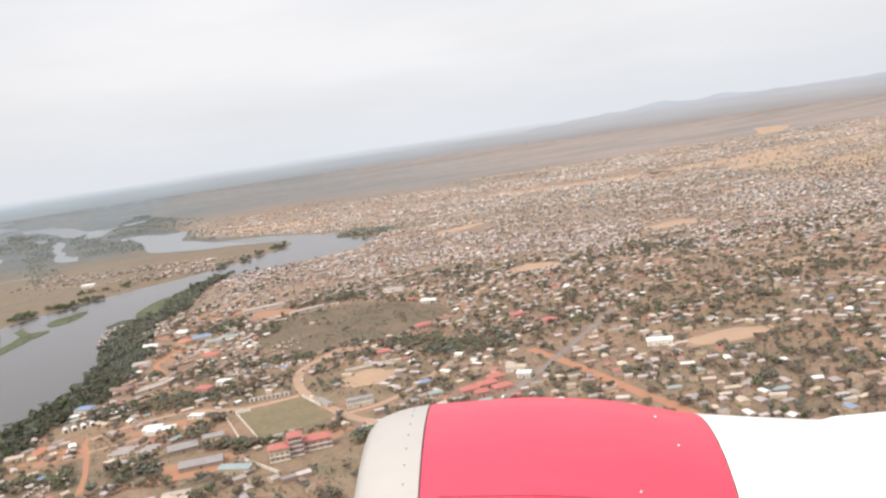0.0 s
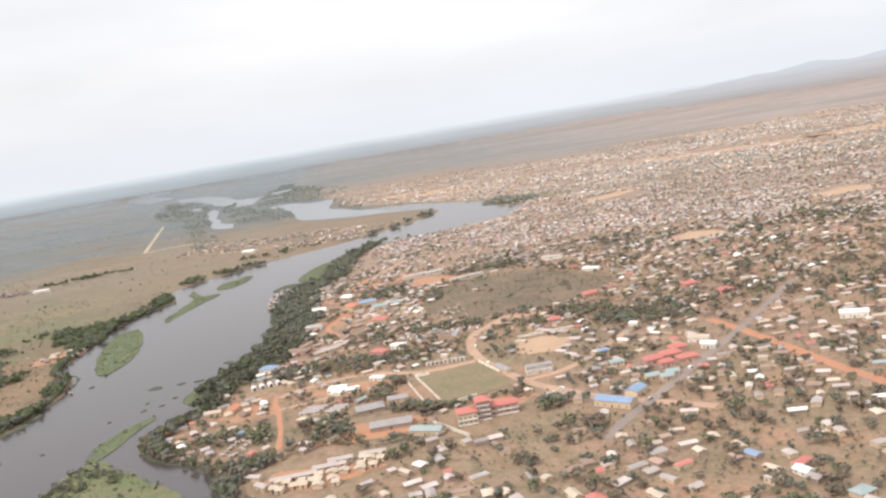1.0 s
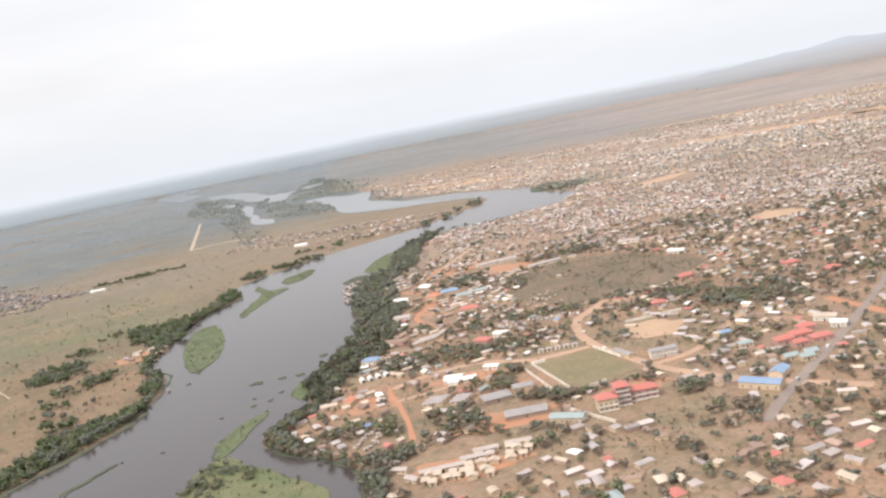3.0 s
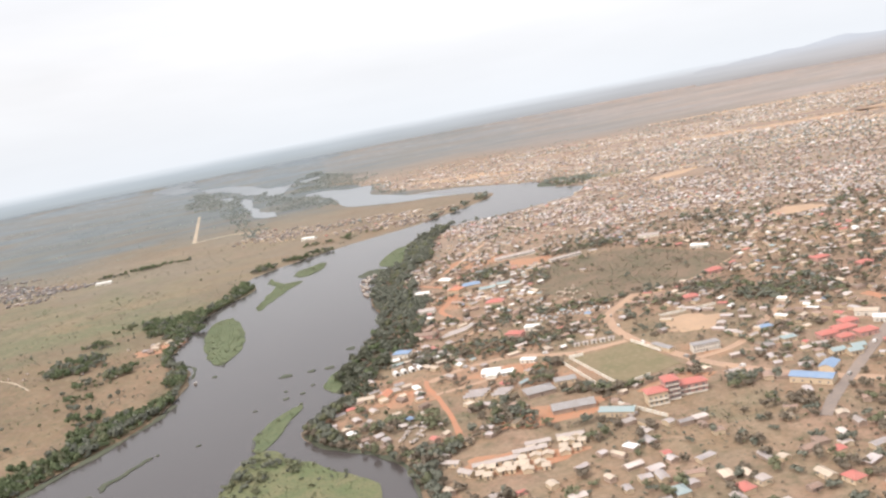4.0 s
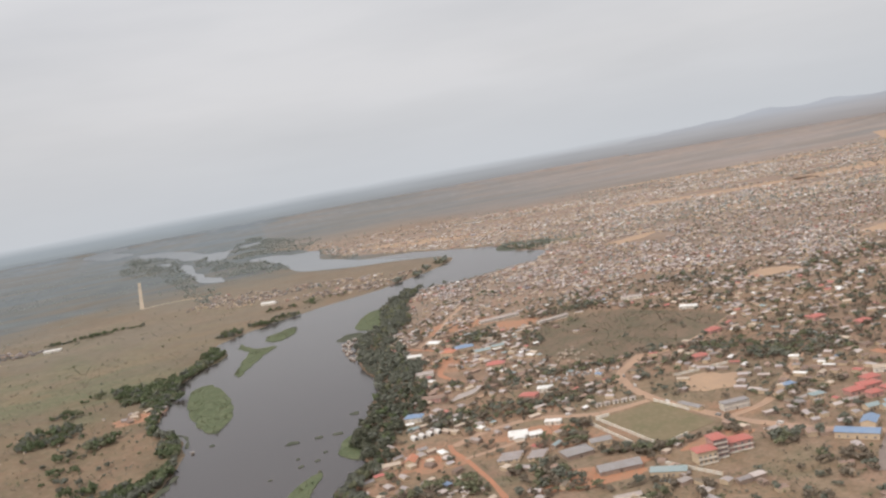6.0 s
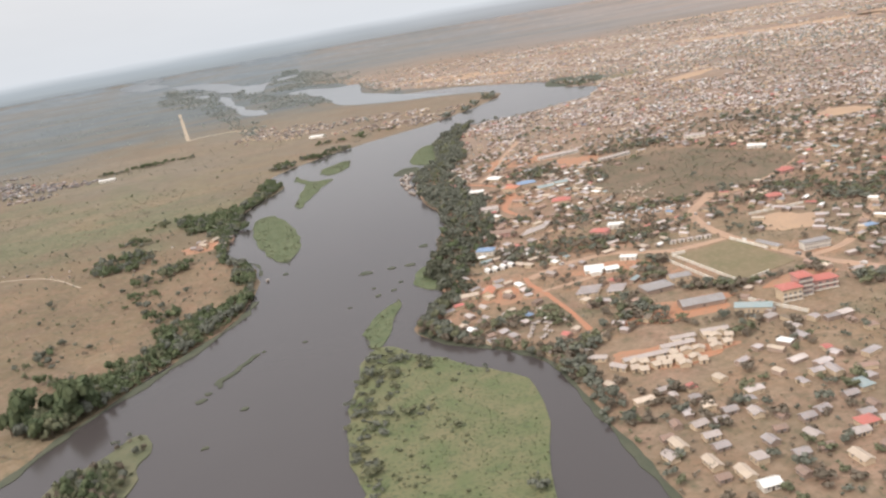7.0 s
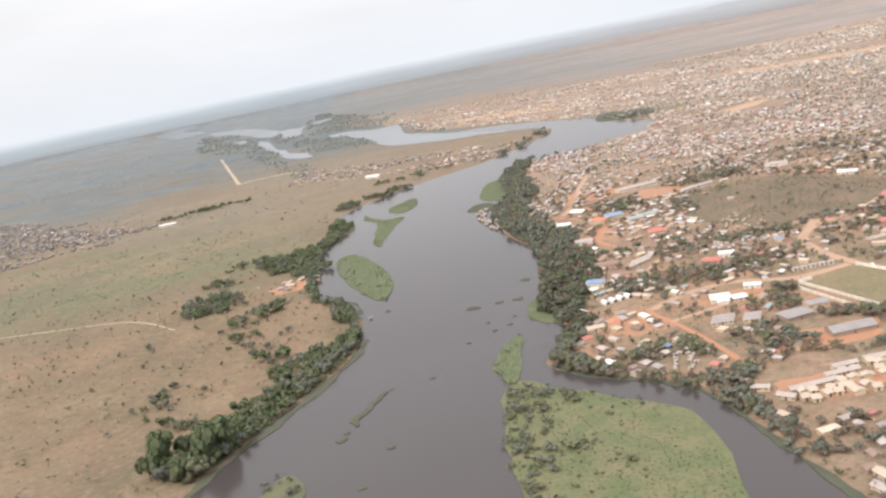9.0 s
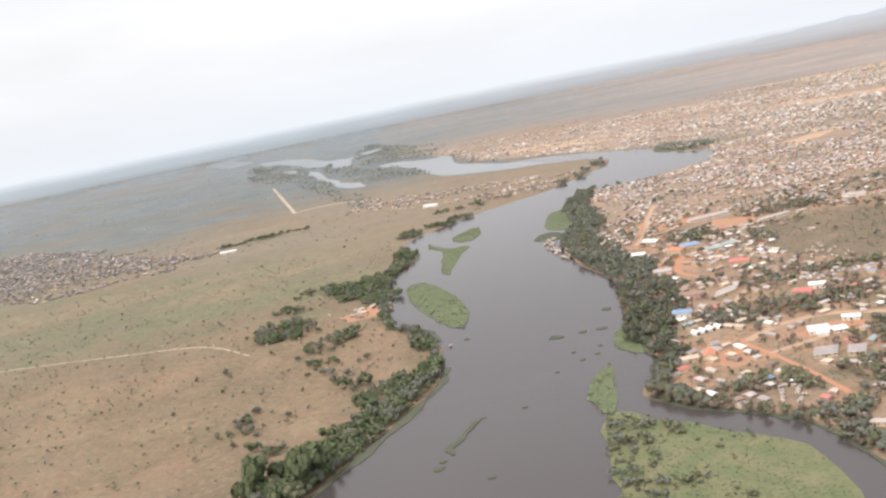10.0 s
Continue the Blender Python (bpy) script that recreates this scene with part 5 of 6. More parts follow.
FAR_OPEN = [[(867, 2165), (1060, 2510), (1169, 2597), (1092, 2138), (918, 1933), (859, 2011)], [(991, 1970), (1160, 2127), (1315, 2218), (1113, 1882), (976, 1841)], [(1543, 3500), (1776, 4045), (1861, 3877), (1594, 3423), (1424, 3409)]]
for line in FAR_OPEN:
    sheet("ground_patch", ragged(smooth_line(line, 5, True), 24, 60, 8), 0.5, M["sand"], "wide open orange ground at the town rim", "bare ground")
OPEN = FAR_OPEN + [blob(510, 2410, 250, 50, -0.2, 32, 0.3), blob(860, 3310, 430, 76, -0.2, 33, 0.3), blob(28, 1925, 50, 38, 0.4, 40, 0.3), blob(125, 1730, 74, 30, 0.7, 39, 0.3), blob(1150, 2500, 420, 70, 0.3, 35, 0.3)]


def dense_keep(x, y):
    q = value_noise(x, y, 150, 61) * 0.5 + value_noise(x, y, 40, 62) * 0.5
    d = np.clip((q - 0.33) * 4.2, 0.06, 1) * city_edge(x, y)
    w = 26 * (value_noise(x, y, 210, 63) - 0.5)
    street = ((0.92 * x + 0.39 * y + w) % 84 < 6) | ((0.92 * y - 0.39 * x + w) % 96 < 6)
    d = np.where(street, 0, d)
    strip = value_noise(x * 0.22, y + 0.2 * x, 95, 64)
    d = np.where(y > 2050, d * np.clip((strip - 0.30) * 5, np.clip((2900 - y) / 1400, 0.03, 0.5), 1), d)
    for line in OPEN:
        d = np.where(inside(x, y, line), 0.02, d)
    d = np.where(np.abs(y - town_belt(x)) < 42, 0.12 * d, d)
    d = np.where(inside(x, y, SCRUB), 0, d)
    return np.where(in_city(x, y) & is_free(x, y, 7) & ((y > 1690) | (x > bank_x(np.clip(y, 100, 1690)) + 38)), d, 0)


d1x, d1y = thin(*scatter(52000, -330, 1150, 1080, 1800, dense_keep), 6.3)
d2x, d2y = thin(*scatter(70000, -700, 2100, 1800, 3500, dense_keep), 8.2)
CH = [0.35, 0.31, 0.07, 0.13, 0.035, 0.06, 0.025, 0.015, 0.005]
houses_stuff("crowded_houses", "crowded small houses with tin, pale and rusty roofs", d1x, d1y, 5.8, CH)
# far roofs drawn paler, standing in for haze over the distant town
houses_stuff("far_houses", "far quarters of small pale-roofed houses", d2x, d2y, 7.6, [0.30, 0.41, 0.10, 0.05, 0.11, 0.00, 0.02, 0.005, 0.005], 0.4)


def leafy_house(x, y):
    q = value_noise(x, y, 70, 71) * 0.5 + value_noise(x, y, 25, 72) * 0.5
    d = np.where(x > -30, np.clip((q - 0.28) * 1.7, 0.1, 1), np.clip((q - 0.42) * 2.4, 0.03, 0.7))
    d = np.where(inside(x, y, SCRUB), 0, d)
    d = np.where(in_greens(x, y), 0.04, np.where(in_groves(x, y), 0.08 * d, d))
    d = np.where(((x < -150) & (y > 820)) | ((x < -240) & (y < 690)), np.maximum(d, 0.5), d)
    return np.where(in_city(x, y) & is_free(x, y, 8) & (x > bank_x(y) + np.where(y < 690, 14, 44)), d, 0)


hx, hy = thin(*scatter(16000, -330, 720, 300, 1085, leafy_house), 8.6)
lt_x, lt_y = thin(*scatter(15000, -1960, -940, 1340, 2280, lambda x, y: np.where(inside(x + 90 * (value_noise(x, y, 120, 83) - 0.5), y + 160 * (value_noise(x, y, 90, 84) - 0.5), LEFT_TOWN), np.clip((value_noise(x * 0.5, y - 0.4 * x, 60, 82) - 0.14) * 2.4, 0.08, 0.95), 0)), 8.0)
houses_stuff("village_houses", "crowded grey and dark village roofs on the plain", lt_x, lt_y, 6.4, [0.40, 0.08, 0.02, 0.20, 0.03, 0.25, 0.01, 0.01, 0.0], 0.75, 0.6)
lv_x, lv_y = thin(*scatter(5200, -1800, -760, 1350, 2250, lambda x, y: np.where(~in_water(x, y) & inside(x * 0.93 - 60, y * 0.98, LEFT_TOWN), np.clip((value_noise(x * 0.5, y - 0.4 * x, 60, 85) - 0.35) * 2.0, 0.02, 0.9), 0)), 7.5)
trees_stuff("village_trees", "grey-green trees among the village roofs", lv_x, lv_y, rng.uniform(1.8, 4.2, len(lv_x)), ["leaf_dark", "leaf_hazed", "leaf_dry"], LOW)
sp_x, sp_y = thin(*scatter(2600, -800, -300, 1560, 2080, lambda x, y: np.where(~in_water(x, y) & (x < -300) & (np.abs(y - 1830 + 0.35 * (x + 550)) < 120), np.clip(1.8 * value_noise(x, y, 60, 81) - 0.45, 0.03, 0.8), 0)), 7.5)
houses_stuff("village_houses", "pale village houses on the sandy spit", sp_x, sp_y, 5.6, [0.27, 0.28, 0.15, 0.16, 0.06, 0.06, 0.01, 0.01, 0.0], 0.75, 0.25)


def gable_bmesh(L, W, H, rise, over=0.5, thick=0.12):
    """A gabled roof with thickness and overhang."""
    bm = bmesh.new()
    a, b = L / 2 + over, W / 2 + over
    drop = rise * over / (W / 2)
    prof = [(-b, H - drop), (0, H + rise), (b, H - drop), (b, H - drop - thick), (0, H + rise - thick), (-b, H - drop - thick)]
    ends = [[bm.verts.new((x, y, z)) for y, z in prof] for x in (-a, a)]
    for i in range(6):
        j = (i + 1) % 6
        bm.faces.new((ends[0][i], ends[1][i], ends[1][j], ends[0][j]))
    for e in ends:
        bm.faces.new((e[0], e[1], e[4], e[5]))
        bm.faces.new((e[1], e[2], e[3], e[4]))
    bmesh.ops.recalc_face_normals(bm, faces=bm.faces)
    return bm


def hip_bmesh(L, W, H, rise, over=0.6, thick=0.15):
    bm = bmesh.new()
    a, b = L / 2 + over, W / 2 + over
    r = max(a - b, 0.3)
    eave = [bm.verts.new((x, y, H)) for x, y in ((-a, -b), (a, -b), (a, b), (-a, b))]
    low = [bm.verts.new((x, y, H - thick)) for x, y in ((-a, -b), (a, -b), (a, b), (-a, b))]
    p, q = bm.verts.new((-r, 0, H + rise)), bm.verts.new((r, 0, H + rise))
    for f in ((eave[0], eave[1], q, p), (eave[2], eave[3], p, q), (eave[1], eave[2], q), (eave[3], eave[0], p), tuple(reversed(low))):
        bm.faces.new(f)
    for i in range(4):
        bm.faces.new((low[i], low[(i + 1) % 4], eave[(i + 1) % 4], eave[i]))
    bmesh.ops.recalc_face_normals(bm, faces=bm.faces)
    return bm


def wall_bmesh(L, W, H, rise=0.0):
    """Walls with gable ends up to the roof."""
    bm = bmesh.new()
    v = [bm.verts.new((x, y, z)) for z in (-0.2, H) for x, y in ((-L / 2, -W / 2), (L / 2, -W / 2), (L / 2, W / 2), (-L / 2, W / 2))]
    for i in range(4):
        bm.faces.new((v[i], v[(i + 1) % 4], v[4 + (i + 1) % 4], v[4 + i]))
    if rise:
        for x, i, j in ((-L / 2, 4, 7), (L / 2, 5, 6)):
            g = bm.verts.new((x, 0, H + rise - 0.14))
            bm.faces.new((v[i], v[j], g))
    bm.faces.new((v[4], v[5], v[6], v[7]))
    bmesh.ops.recalc_face_normals(bm, faces=bm.faces)
    return bm


def house(name, label, L, W, H, rise, roof, wall, style="gable", rows=0, cols=0, category="house", group="", door=True):
    """A house: wall, roof, a door, and panes in rows along both long sides."""
    root = new(name)
    w = part("wall", wall_bmesh(L, W, H, rise if style == "gable" else 0), M[wall], root)
    if style == "flat":
        bm = bmesh.new()
        add_box(bm, -L / 2 - 0.25, L / 2 + 0.25, -W / 2 - 0.25, W / 2 + 0.25, H + 0.003, H + 0.35)
        add_box(bm, -L / 2 + 0.1, L / 2 - 0.1, -W / 2 + 0.1, W / 2 - 0.1, H + 0.353, H + 0.45)
    elif style == "hip":
        bm = hip_bmesh(L, W, H + 0.16, rise)
    else:
        bm = gable_bmesh(L, W, H, rise)
    part("roof", bm, M[roof], root)
    if door:
        bm = bmesh.new()
        add_box(bm, -0.6, 0.6, -W / 2 - 0.06, -W / 2 + 0.02, 0, 2.05)
        part("door", bm, M["door_dark"], root)
    for r in range(rows):
        z = 0.9 + r * (H / max(rows, 1))
        for c in range(cols):
            x = -L / 2 + L * (c + 0.5) / cols
            for side in (-1, 1):
                if r == 0 and side < 0 and abs(x) < 1.4:
                    continue
                bm = bmesh.new()
                add_box(bm, x - 0.6, x + 0.6, side * (W / 2) - 0.05, side * (W / 2) + 0.05, z, z + 1.25)
                part("window", bm, M["glass"], root)
    tagged(root, label, category, group)
    return root


def set_down(ob, x, y, degrees, z=0.0):
    ob.matrix_basis = pose(x, y, z, 0, 0, degrees)
    return ob


# single houses nearest to the flight line, from a few kinds
KINDS = [("small house with a grey tin gable roof", 8, 6, 2.6, 1.1, "roof_tin", "wall_mud", "gable"), ("small house with a pale weathered gable roof", 9, 6, 2.6, 1.2, "roof_pale", "wall_cream", "gable"),
         ("small mud-walled house with a rusty roof", 7, 5, 2.5, 0.9, "roof_rust", "wall_mud", "gable"), ("long low house with a cream roof", 12, 6, 2.8, 1.1, "roof_cream", "wall_cream", "gable"),
         ("white-walled house with a white roof", 10, 7, 2.9, 1.3, "roof_white", "wall_white", "gable"), ("bungalow with a red hipped roof", 10, 8, 2.9, 1.9, "roof_red", "wall_cream", "hip"),
         ("bungalow with a grey-green hipped roof", 11, 8, 2.9, 1.8, "roof_teal", "wall_cream", "hip"), ("small flat-roofed block house", 8, 7, 3.0, 0.2, "roof_pale", "wall_cream", "flat")]
near = np.argsort(hy + 0.12 * np.abs(hx + 60))
singles, rest = near[:290], near[290:]
first = {}
for i in singles:
    k = int(rng.choice(len(KINDS), p=[0.24, 0.20, 0.20, 0.14, 0.07, 0.06, 0.04, 0.05]))
    turn = 20 + 40 * (float(value_noise(hx[i], hy[i], 160, 91)) - 0.5) + rng.choice([0, 90]) + rng.normal(0, 5)
    if k not in first:
        lab, L, W, H, rise, roof, wall, style = KINDS[k]
        first[k] = set_down(house("house", lab, 0.85 * L, 0.85 * W, H, rise, roof, wall, style, 1, 2, group="houses of the near quarters"), hx[i], hy[i], turn)
    else:
        copy_thing(first[k], pose(hx[i], hy[i], 0, 0, 0, turn))
houses_stuff("town_houses", "houses with pale, tin and rusty roofs among trees", hx[rest], hy[rest], 6.8, [0.24, 0.22, 0.14, 0.22, 0.06, 0.03, 0.05, 0.03, 0.01], 0.55)

# ---- larger buildings ----
G = "large buildings of the town"


def big(name, label, x, y, turn, L, W, H, rise, roof, wall, style="gable", rows=0, cols=0, category="building"):
    return set_down(house(name, label, L, W, H, rise, roof, wall, style, rows, cols, category), x, y, turn)


big("hall", "white hall with a bright white roof", -203, 660, -8, 14, 13, 3.2, 1.4, "roof_white", "wall_white", "gable", 1, 5, "hall")
big("annex", "lower white wing with a bright white roof", -190.5, 655, 4, 10, 9, 2.8, 1.0, "roof_white", "wall_white", "gable", 1, 3, "hall")
big("porch_hall", "small white hall wing with a flat-pitched roof", -203, 650.5, 82, 5, 8, 2.6, 0.7, "roof_white", "wall_white", "gable", 1, 2, "hall")
big("bungalow", "white bungalow with a curved-looking white roof", -174, 676, -20, 12, 6, 2.9, 1.0, "roof_white", "wall_white", "hip", 1, 3)
big("shed", "large shed with a grey hipped roof", -168, 600, 16, 20, 14, 3.2, 2.4, "roof_grey", "wall_mud", "hip", 0, 0, "shed")
big("shed", "long shed with a grey gable roof and pale walls", -147, 561, 6, 28, 12, 3.2, 2.4, "roof_grey", "wall_mud", "gable", 0, 0, "shed")
big("shed", "small shed with a grey gable roof", -149, 614, 6, 15, 9, 3.5, 1.6, "roof_grey", "wall_cream", "gable", 1, 3, "shed")
for k in range(3):
    big("barrack", "low barrack with a grey tin roof", -215 + 2 * k, 609 + 5.5 * k, -4, 15, 3.6, 2.6, 0.8, "roof_tin", "wall_cream", "gable", 1, 4, "barrack")
    big("barrack", "low barrack with a grey tin roof", -196 + 2 * k, 605 + 5 * k, -8, 11, 3.6, 2.6, 0.8, "roof_tin", "wall_cream", "gable", 1, 3, "barrack")
big("house", "house with a bright blue roof among riverside trees", -285, 750, -14, 15, 11, 4, 2.0, "roof_blue", "wall_white", "hip", 1, 3, "house")
big("warehouse", "long white warehouse beside the river trees", -291, 993, -16, 19, 8, 3.4, 1.5, "roof_white", "wall_white", "gable", 1, 5, "warehouse")
big("warehouse", "white-fronted warehouse with a pale roof", -277, 902, -4, 17, 12, 3.8, 1.6, "roof_pale", "wall_white", "gable", 1, 4, "warehouse")
big("warehouse", "warehouse with a cream-white roof", -266, 1050, -38, 18, 14, 3.4, 1.6, "roof_white", "wall_cream", "gable", 1, 5, "warehouse")
big("warehouse", "very long white warehouse with a weathered pale roof", -182, 1140, 17, 54, 10, 3.2, 1.6, "roof_pale", "wall_white", "gable", 1, 12, "warehouse")
big("warehouse", "long white row building with a pale roof", -120, 1074, 25, 43, 6, 3.0, 1.2, "roof_pale", "wall_white", "gable", 1, 10, "warehouse")
big("barn", "white barn at the edge of the scrubland", 30, 1004, -32, 20, 9, 3.4, 1.4, "roof_white", "wall_white", "gable", 1, 5, "barn")
big("warehouse", "pale warehouse in the dense quarter", -10, 1122, -18, 26, 10, 3.4, 1.4, "roof_pale", "wall_white", "gable", 1, 6, "warehouse")
big("market_hall", "hall with a light blue roof", -233, 990, 8, 20, 14, 5, 2.4, "roof_blue", "wall_cream", "hip", 1, 4, "hall")
big("market_hall", "hall with an orange-red tile roof", -250, 978, -30, 15, 14, 5, 2.4, "roof_orange", "wall_cream", "hip", 1, 3, "hall")
big("shed", "shed with a blue-grey roof", -214, 962, 10, 18, 10, 4, 1.6, "roof_teal", "wall_cream", "gable", 1, 4, "shed")
big("shed", "shed with a blue-grey roof", -196, 972, 8, 14, 9, 4, 1.6, "roof_teal", "wall_cream", "gable", 1, 3, "shed")
big("house", "house with a red hipped roof", -204, 889, -10, 18, 13, 4, 2.6, "roof_red", "wall_cream", "hip", 1, 4)
big("house", "house with a faded pink-red roof", -184, 757, -28, 15, 11, 3.6, 2, "roof_red", "wall_pink", "hip", 1, 3)
big("shed", "white shed with a flat white roof", -168, 770, -16, 13, 9, 4, 0.6, "roof_white", "wall_white", "gable", 1, 3, "shed")
for k in range(3):
    big("shed", "narrow striped market shed with a pale roof", -241 + 2.5 * k, 790 + 6 * k, 36, 26, 4, 3, 0.9, "roof_pale", "wall_cream", "gable", 0, 0, "shed")
big("hall", "long pink-red roofed hall", -268, 800, -10, 22, 9, 4, 2, "roof_rust", "wall_pink", "gable", 1, 5, "hall")
big("warehouse", "lone long white building on the plain", -975, 1590, 8, 30, 9, 4, 1.4, "roof_white", "wall_white", "gable", 1, 8, "warehouse")
big("warehouse", "white building by the far river bank", -598, 1722, -20, 30, 14, 4, 1.6, "roof_white", "wall_white", "gable", 1, 6, "warehouse")
big("warehouse", "white building in the leafy quarter", 198, 671, -18, 20, 11, 4.5, 1.6, "roof_white", "wall_white", "gable", 1, 4, "warehouse")
big("house", "cream house with bare red yard by the river", -300, 640, 8, 13, 7, 3.2, 1.2, "roof_cream", "wall_cream", "gable", 1, 3, "house")
big("house", "house with an orange tile roof by the river", -285, 642, 78, 13, 8, 3.4, 2.0, "roof_orange", "wall_cream", "gable", 1, 3, "house")
big("hall", "building with a teal roof", -120, 538, -20, 22, 9, 4, 1.6, "roof_teal", "wall_cream", "gable", 1, 4, "hall")

# red-roofed building of several storeys
def red_building():
    root = new("hotel")
    for nm, (x0, x1, y0, y1, h) in (("wing", (-19, -6, -7, 3, 8.0)), ("wing", (-5.99, 3, -3, 8, 12.4)), ("wing", (3.01, 22, 1, 9, 6.6))):
        bm = bmesh.new()
        add_box(bm, x0, x1, y0, y1, -0.2, h)
        w = part(nm, bm, M["wall_pink"] if h > 10 or h < 7 else M["wall_cream"], root)
        L, W = x1 - x0, y1 - y0
        bm = hip_bmesh(L, W, h + 0.16, 2.6, 0.8)
        bmesh.ops.translate(bm, verts=bm.verts, vec=((x0 + x1) / 2, (y0 + y1) / 2, 0))
        part("roof", bm, M["roof_red"], root, "red hipped roof")
        floors = int(h // 3.1)
        for fl in range(floors):
            z = fl * 3.15 + 0.9
            for c in range(4):
                xc = x0 + L * (c + 0.5) / 4
                for yy in (y0, y1):
                    bm = bmesh.new()
                    add_box(bm, xc - 0.8, xc + 0.8, yy - 0.06, yy + 0.06, z, z + 1.5)
                    part("window", bm, M["glass"], root)
            bm = bmesh.new()
            add_box(bm, x0 - 0.1, x1 + 0.1, y0 - 0.9, y0 - 0.003, z - 0.85, z - 0.65)
            add_box(bm, x0 - 0.1, x1 + 0.1, y0 - 0.9, y0 - 0.8, z - 0.649, z + 0.1)
            part("balcony", bm, M["wall_white"], root)
    return tagged(root, "three-storey pink and white building with red hipped roofs", "building", G)


set_down(red_building(), -82, 553, 8)
big("office_block", "two-storey white office block with many windows", -44, 639, 8, 20, 8, 5.4, 0.4, "roof_grey", "wall_white", "flat", 2, 9, "office")
big("stand", "low spectator stand with a dark grey roof", -72, 655, -62, 22, 5, 3.2, 0.6, "roof_grey", "wall_cream", "gable", 0, 0, "stand")

# arched storage tents beside the riverside trees
def storage_tent(width, length):
    root = new("storage_tent")
    n = 10
    arch = [(0.5 * width * math.cos(math.pi * i / n), 0.9 + 0.42 * width * math.sin(math.pi * i / n)) for i in range(n + 1)]
    bm = bmesh.new()
    line = [(0.5 * width, -0.1)] + arch + [(-0.5 * width, -0.1)]
    ends = [[bm.verts.new((x, y, z)) for x, z in line] for y in (-length / 2, length / 2)]
    for i in range(len(line) - 1):
        bm.faces.new((ends[0][i], ends[0][i + 1], ends[1][i + 1], ends[1][i])).smooth = True
    for e in ends:
        bm.faces.new(e)
    bmesh.ops.recalc_face_normals(bm, faces=bm.faces)
    part("cover", bm, M["roof_white"], root)
    for k in range(4):
        y = -length / 2 + 0.15 + (length - 0.3) * k / 3
        bm = bmesh.new()
        rings = [[bm.verts.new((x * f, yy, 0.9 + (z - 0.9) * f)) for x, z in arch] for yy in (y - 0.1, y + 0.1) for f in (1.004, 1.03)]
        for i in range(n):
            for p, q in ((0, 1), (1, 3), (3, 2)):
                bm.faces.new((rings[p][i], rings[p][i + 1], rings[q][i + 1], rings[q][i]))
        part("rib", bm, M["roof_tin"], root)
    bm = bmesh.new()
    add_box(bm, -0.3 * width, 0.3 * width, -length / 2 - 0.05, -length / 2 + 0.02, 0, 2.3)
    part("door", bm, M["door_dark"], root, "dark open doorway")
    return tagged(root, "white arched storage tent with a dark doorway", "tent", "row of storage tents")


t0 = set_down(storage_tent(4.8, 8.5), -284, 698, 24)
for k in range(1, 4):
    copy_thing(t0, pose(-284 + 6.4 * k, 698 + 2.6 * k, 0, 0, 0, 24))

# camp of cream barracks
CAMP = "small camp house with a dull cream gable roof"
camp0 = set_down(house("camp_house", CAMP, 4.4, 6.0, 2.6, 1.0, "roof_cream", "wall_cream", "gable", 1, 2, "house", "rows of camp houses"), -206, 476, 4)
for r, (x0, x1, y0, n) in enumerate(((-200, -168, 474, 6), (-203, -172, 483, 6), (-182, -150, 491, 5), (-176, -148, 500, 4), (-160, -140, 507, 4))):
    for c in range(n):
        x, y = x0 + (x1 - x0) * c / (n - 1) + float(rng.normal(0, 1.5)), y0 + float(rng.normal(0, 2.0))
        copy_thing(camp0, pose(x, y, 0, 0, 0, 4 + float(rng.normal(0, 8)) + float(rng.choice([0, 0, 90]))))
for x, y, turn, L in ((-197, 489, 10, 28), (-177, 499, 9, 20), (-172, 508, 9, 15), (-226, 497, -20, 15), (-214, 480, -40, 10), (-152, 512, 4, 16)):
    big("camp_hall", "long low camp hall with a pale weathered roof", x, y, turn, L, 4.6, 2.9, 1.1, "roof_pale", "wall_cream", "gable", 1, 4, "hall")

# white cabins in rows round a shady clump of trees
cab = set_down(house("cabin", "small white prefabricated cabin", 2.4, 1.8, 1.8, 0.4, "roof_pale", "wall_cream", "gable", 0, 0, "cabin", "cabins round a yard"), -257, 567, 20)
for k, (x, y) in enumerate(((-258, 561), (-259, 556), (-260, 550), (-261, 545), (-253, 569), (-249, 566), (-246, 563), (-242, 563), (-250, 553), (-247, 550), (-253, 541), (-251, 544), (-236, 565), (-248, 558))):
    copy_thing(cab, pose(x, y, 0, 0, 0, 37 * k))

# compound of red roofs, blue-roofed halls and neighbours
for x, y, turn, L, W in ((38, 624, 12, 13, 9), (52, 632, 12, 15, 10), (62, 618, 12, 14, 9), (60, 646, 12, 12, 9), (46, 612, 12, 10, 7), (15, 872, 20, 14, 10), (-25, 785, 5, 12, 9), (111, 852, 20, 14, 10), (134, 806, 20, 13, 9)):
    big("house", "house with a broad red hipped roof", x, y, turn, L, W, 3.4, 2.2, "roof_red", "wall_pink", "hip", 1, 3)
big("hall", "long hall with a faded blue roof", 2, 545, -36, 26, 10, 4.5, 1.8, "roof_blue", "wall_cream", "gable", 1, 5, "hall")
big("hall", "hall with a faded blue roof", 17, 560, 54, 14, 9, 4.5, 1.6, "roof_blue", "wall_cream", "gable", 1, 3, "hall")
for x, y in ((32, 588), (41, 583), (46, 591)):
    big("house", "house with a grey-blue tin roof", x, y, 8, 9, 7, 3.2, 1.4, "roof_teal", "wall_cream", "gable", 1, 2)
big("shed", "pale cream shed by a street", 80, 662, -30, 16, 9, 4, 1.4, "roof_cream", "wall_white", "gable", 1, 3, "shed")
big("shed", "pale white shed by a street", 83, 642, -30, 11, 8, 4, 1.4, "roof_white", "wall_white", "gable", 1, 2, "shed")
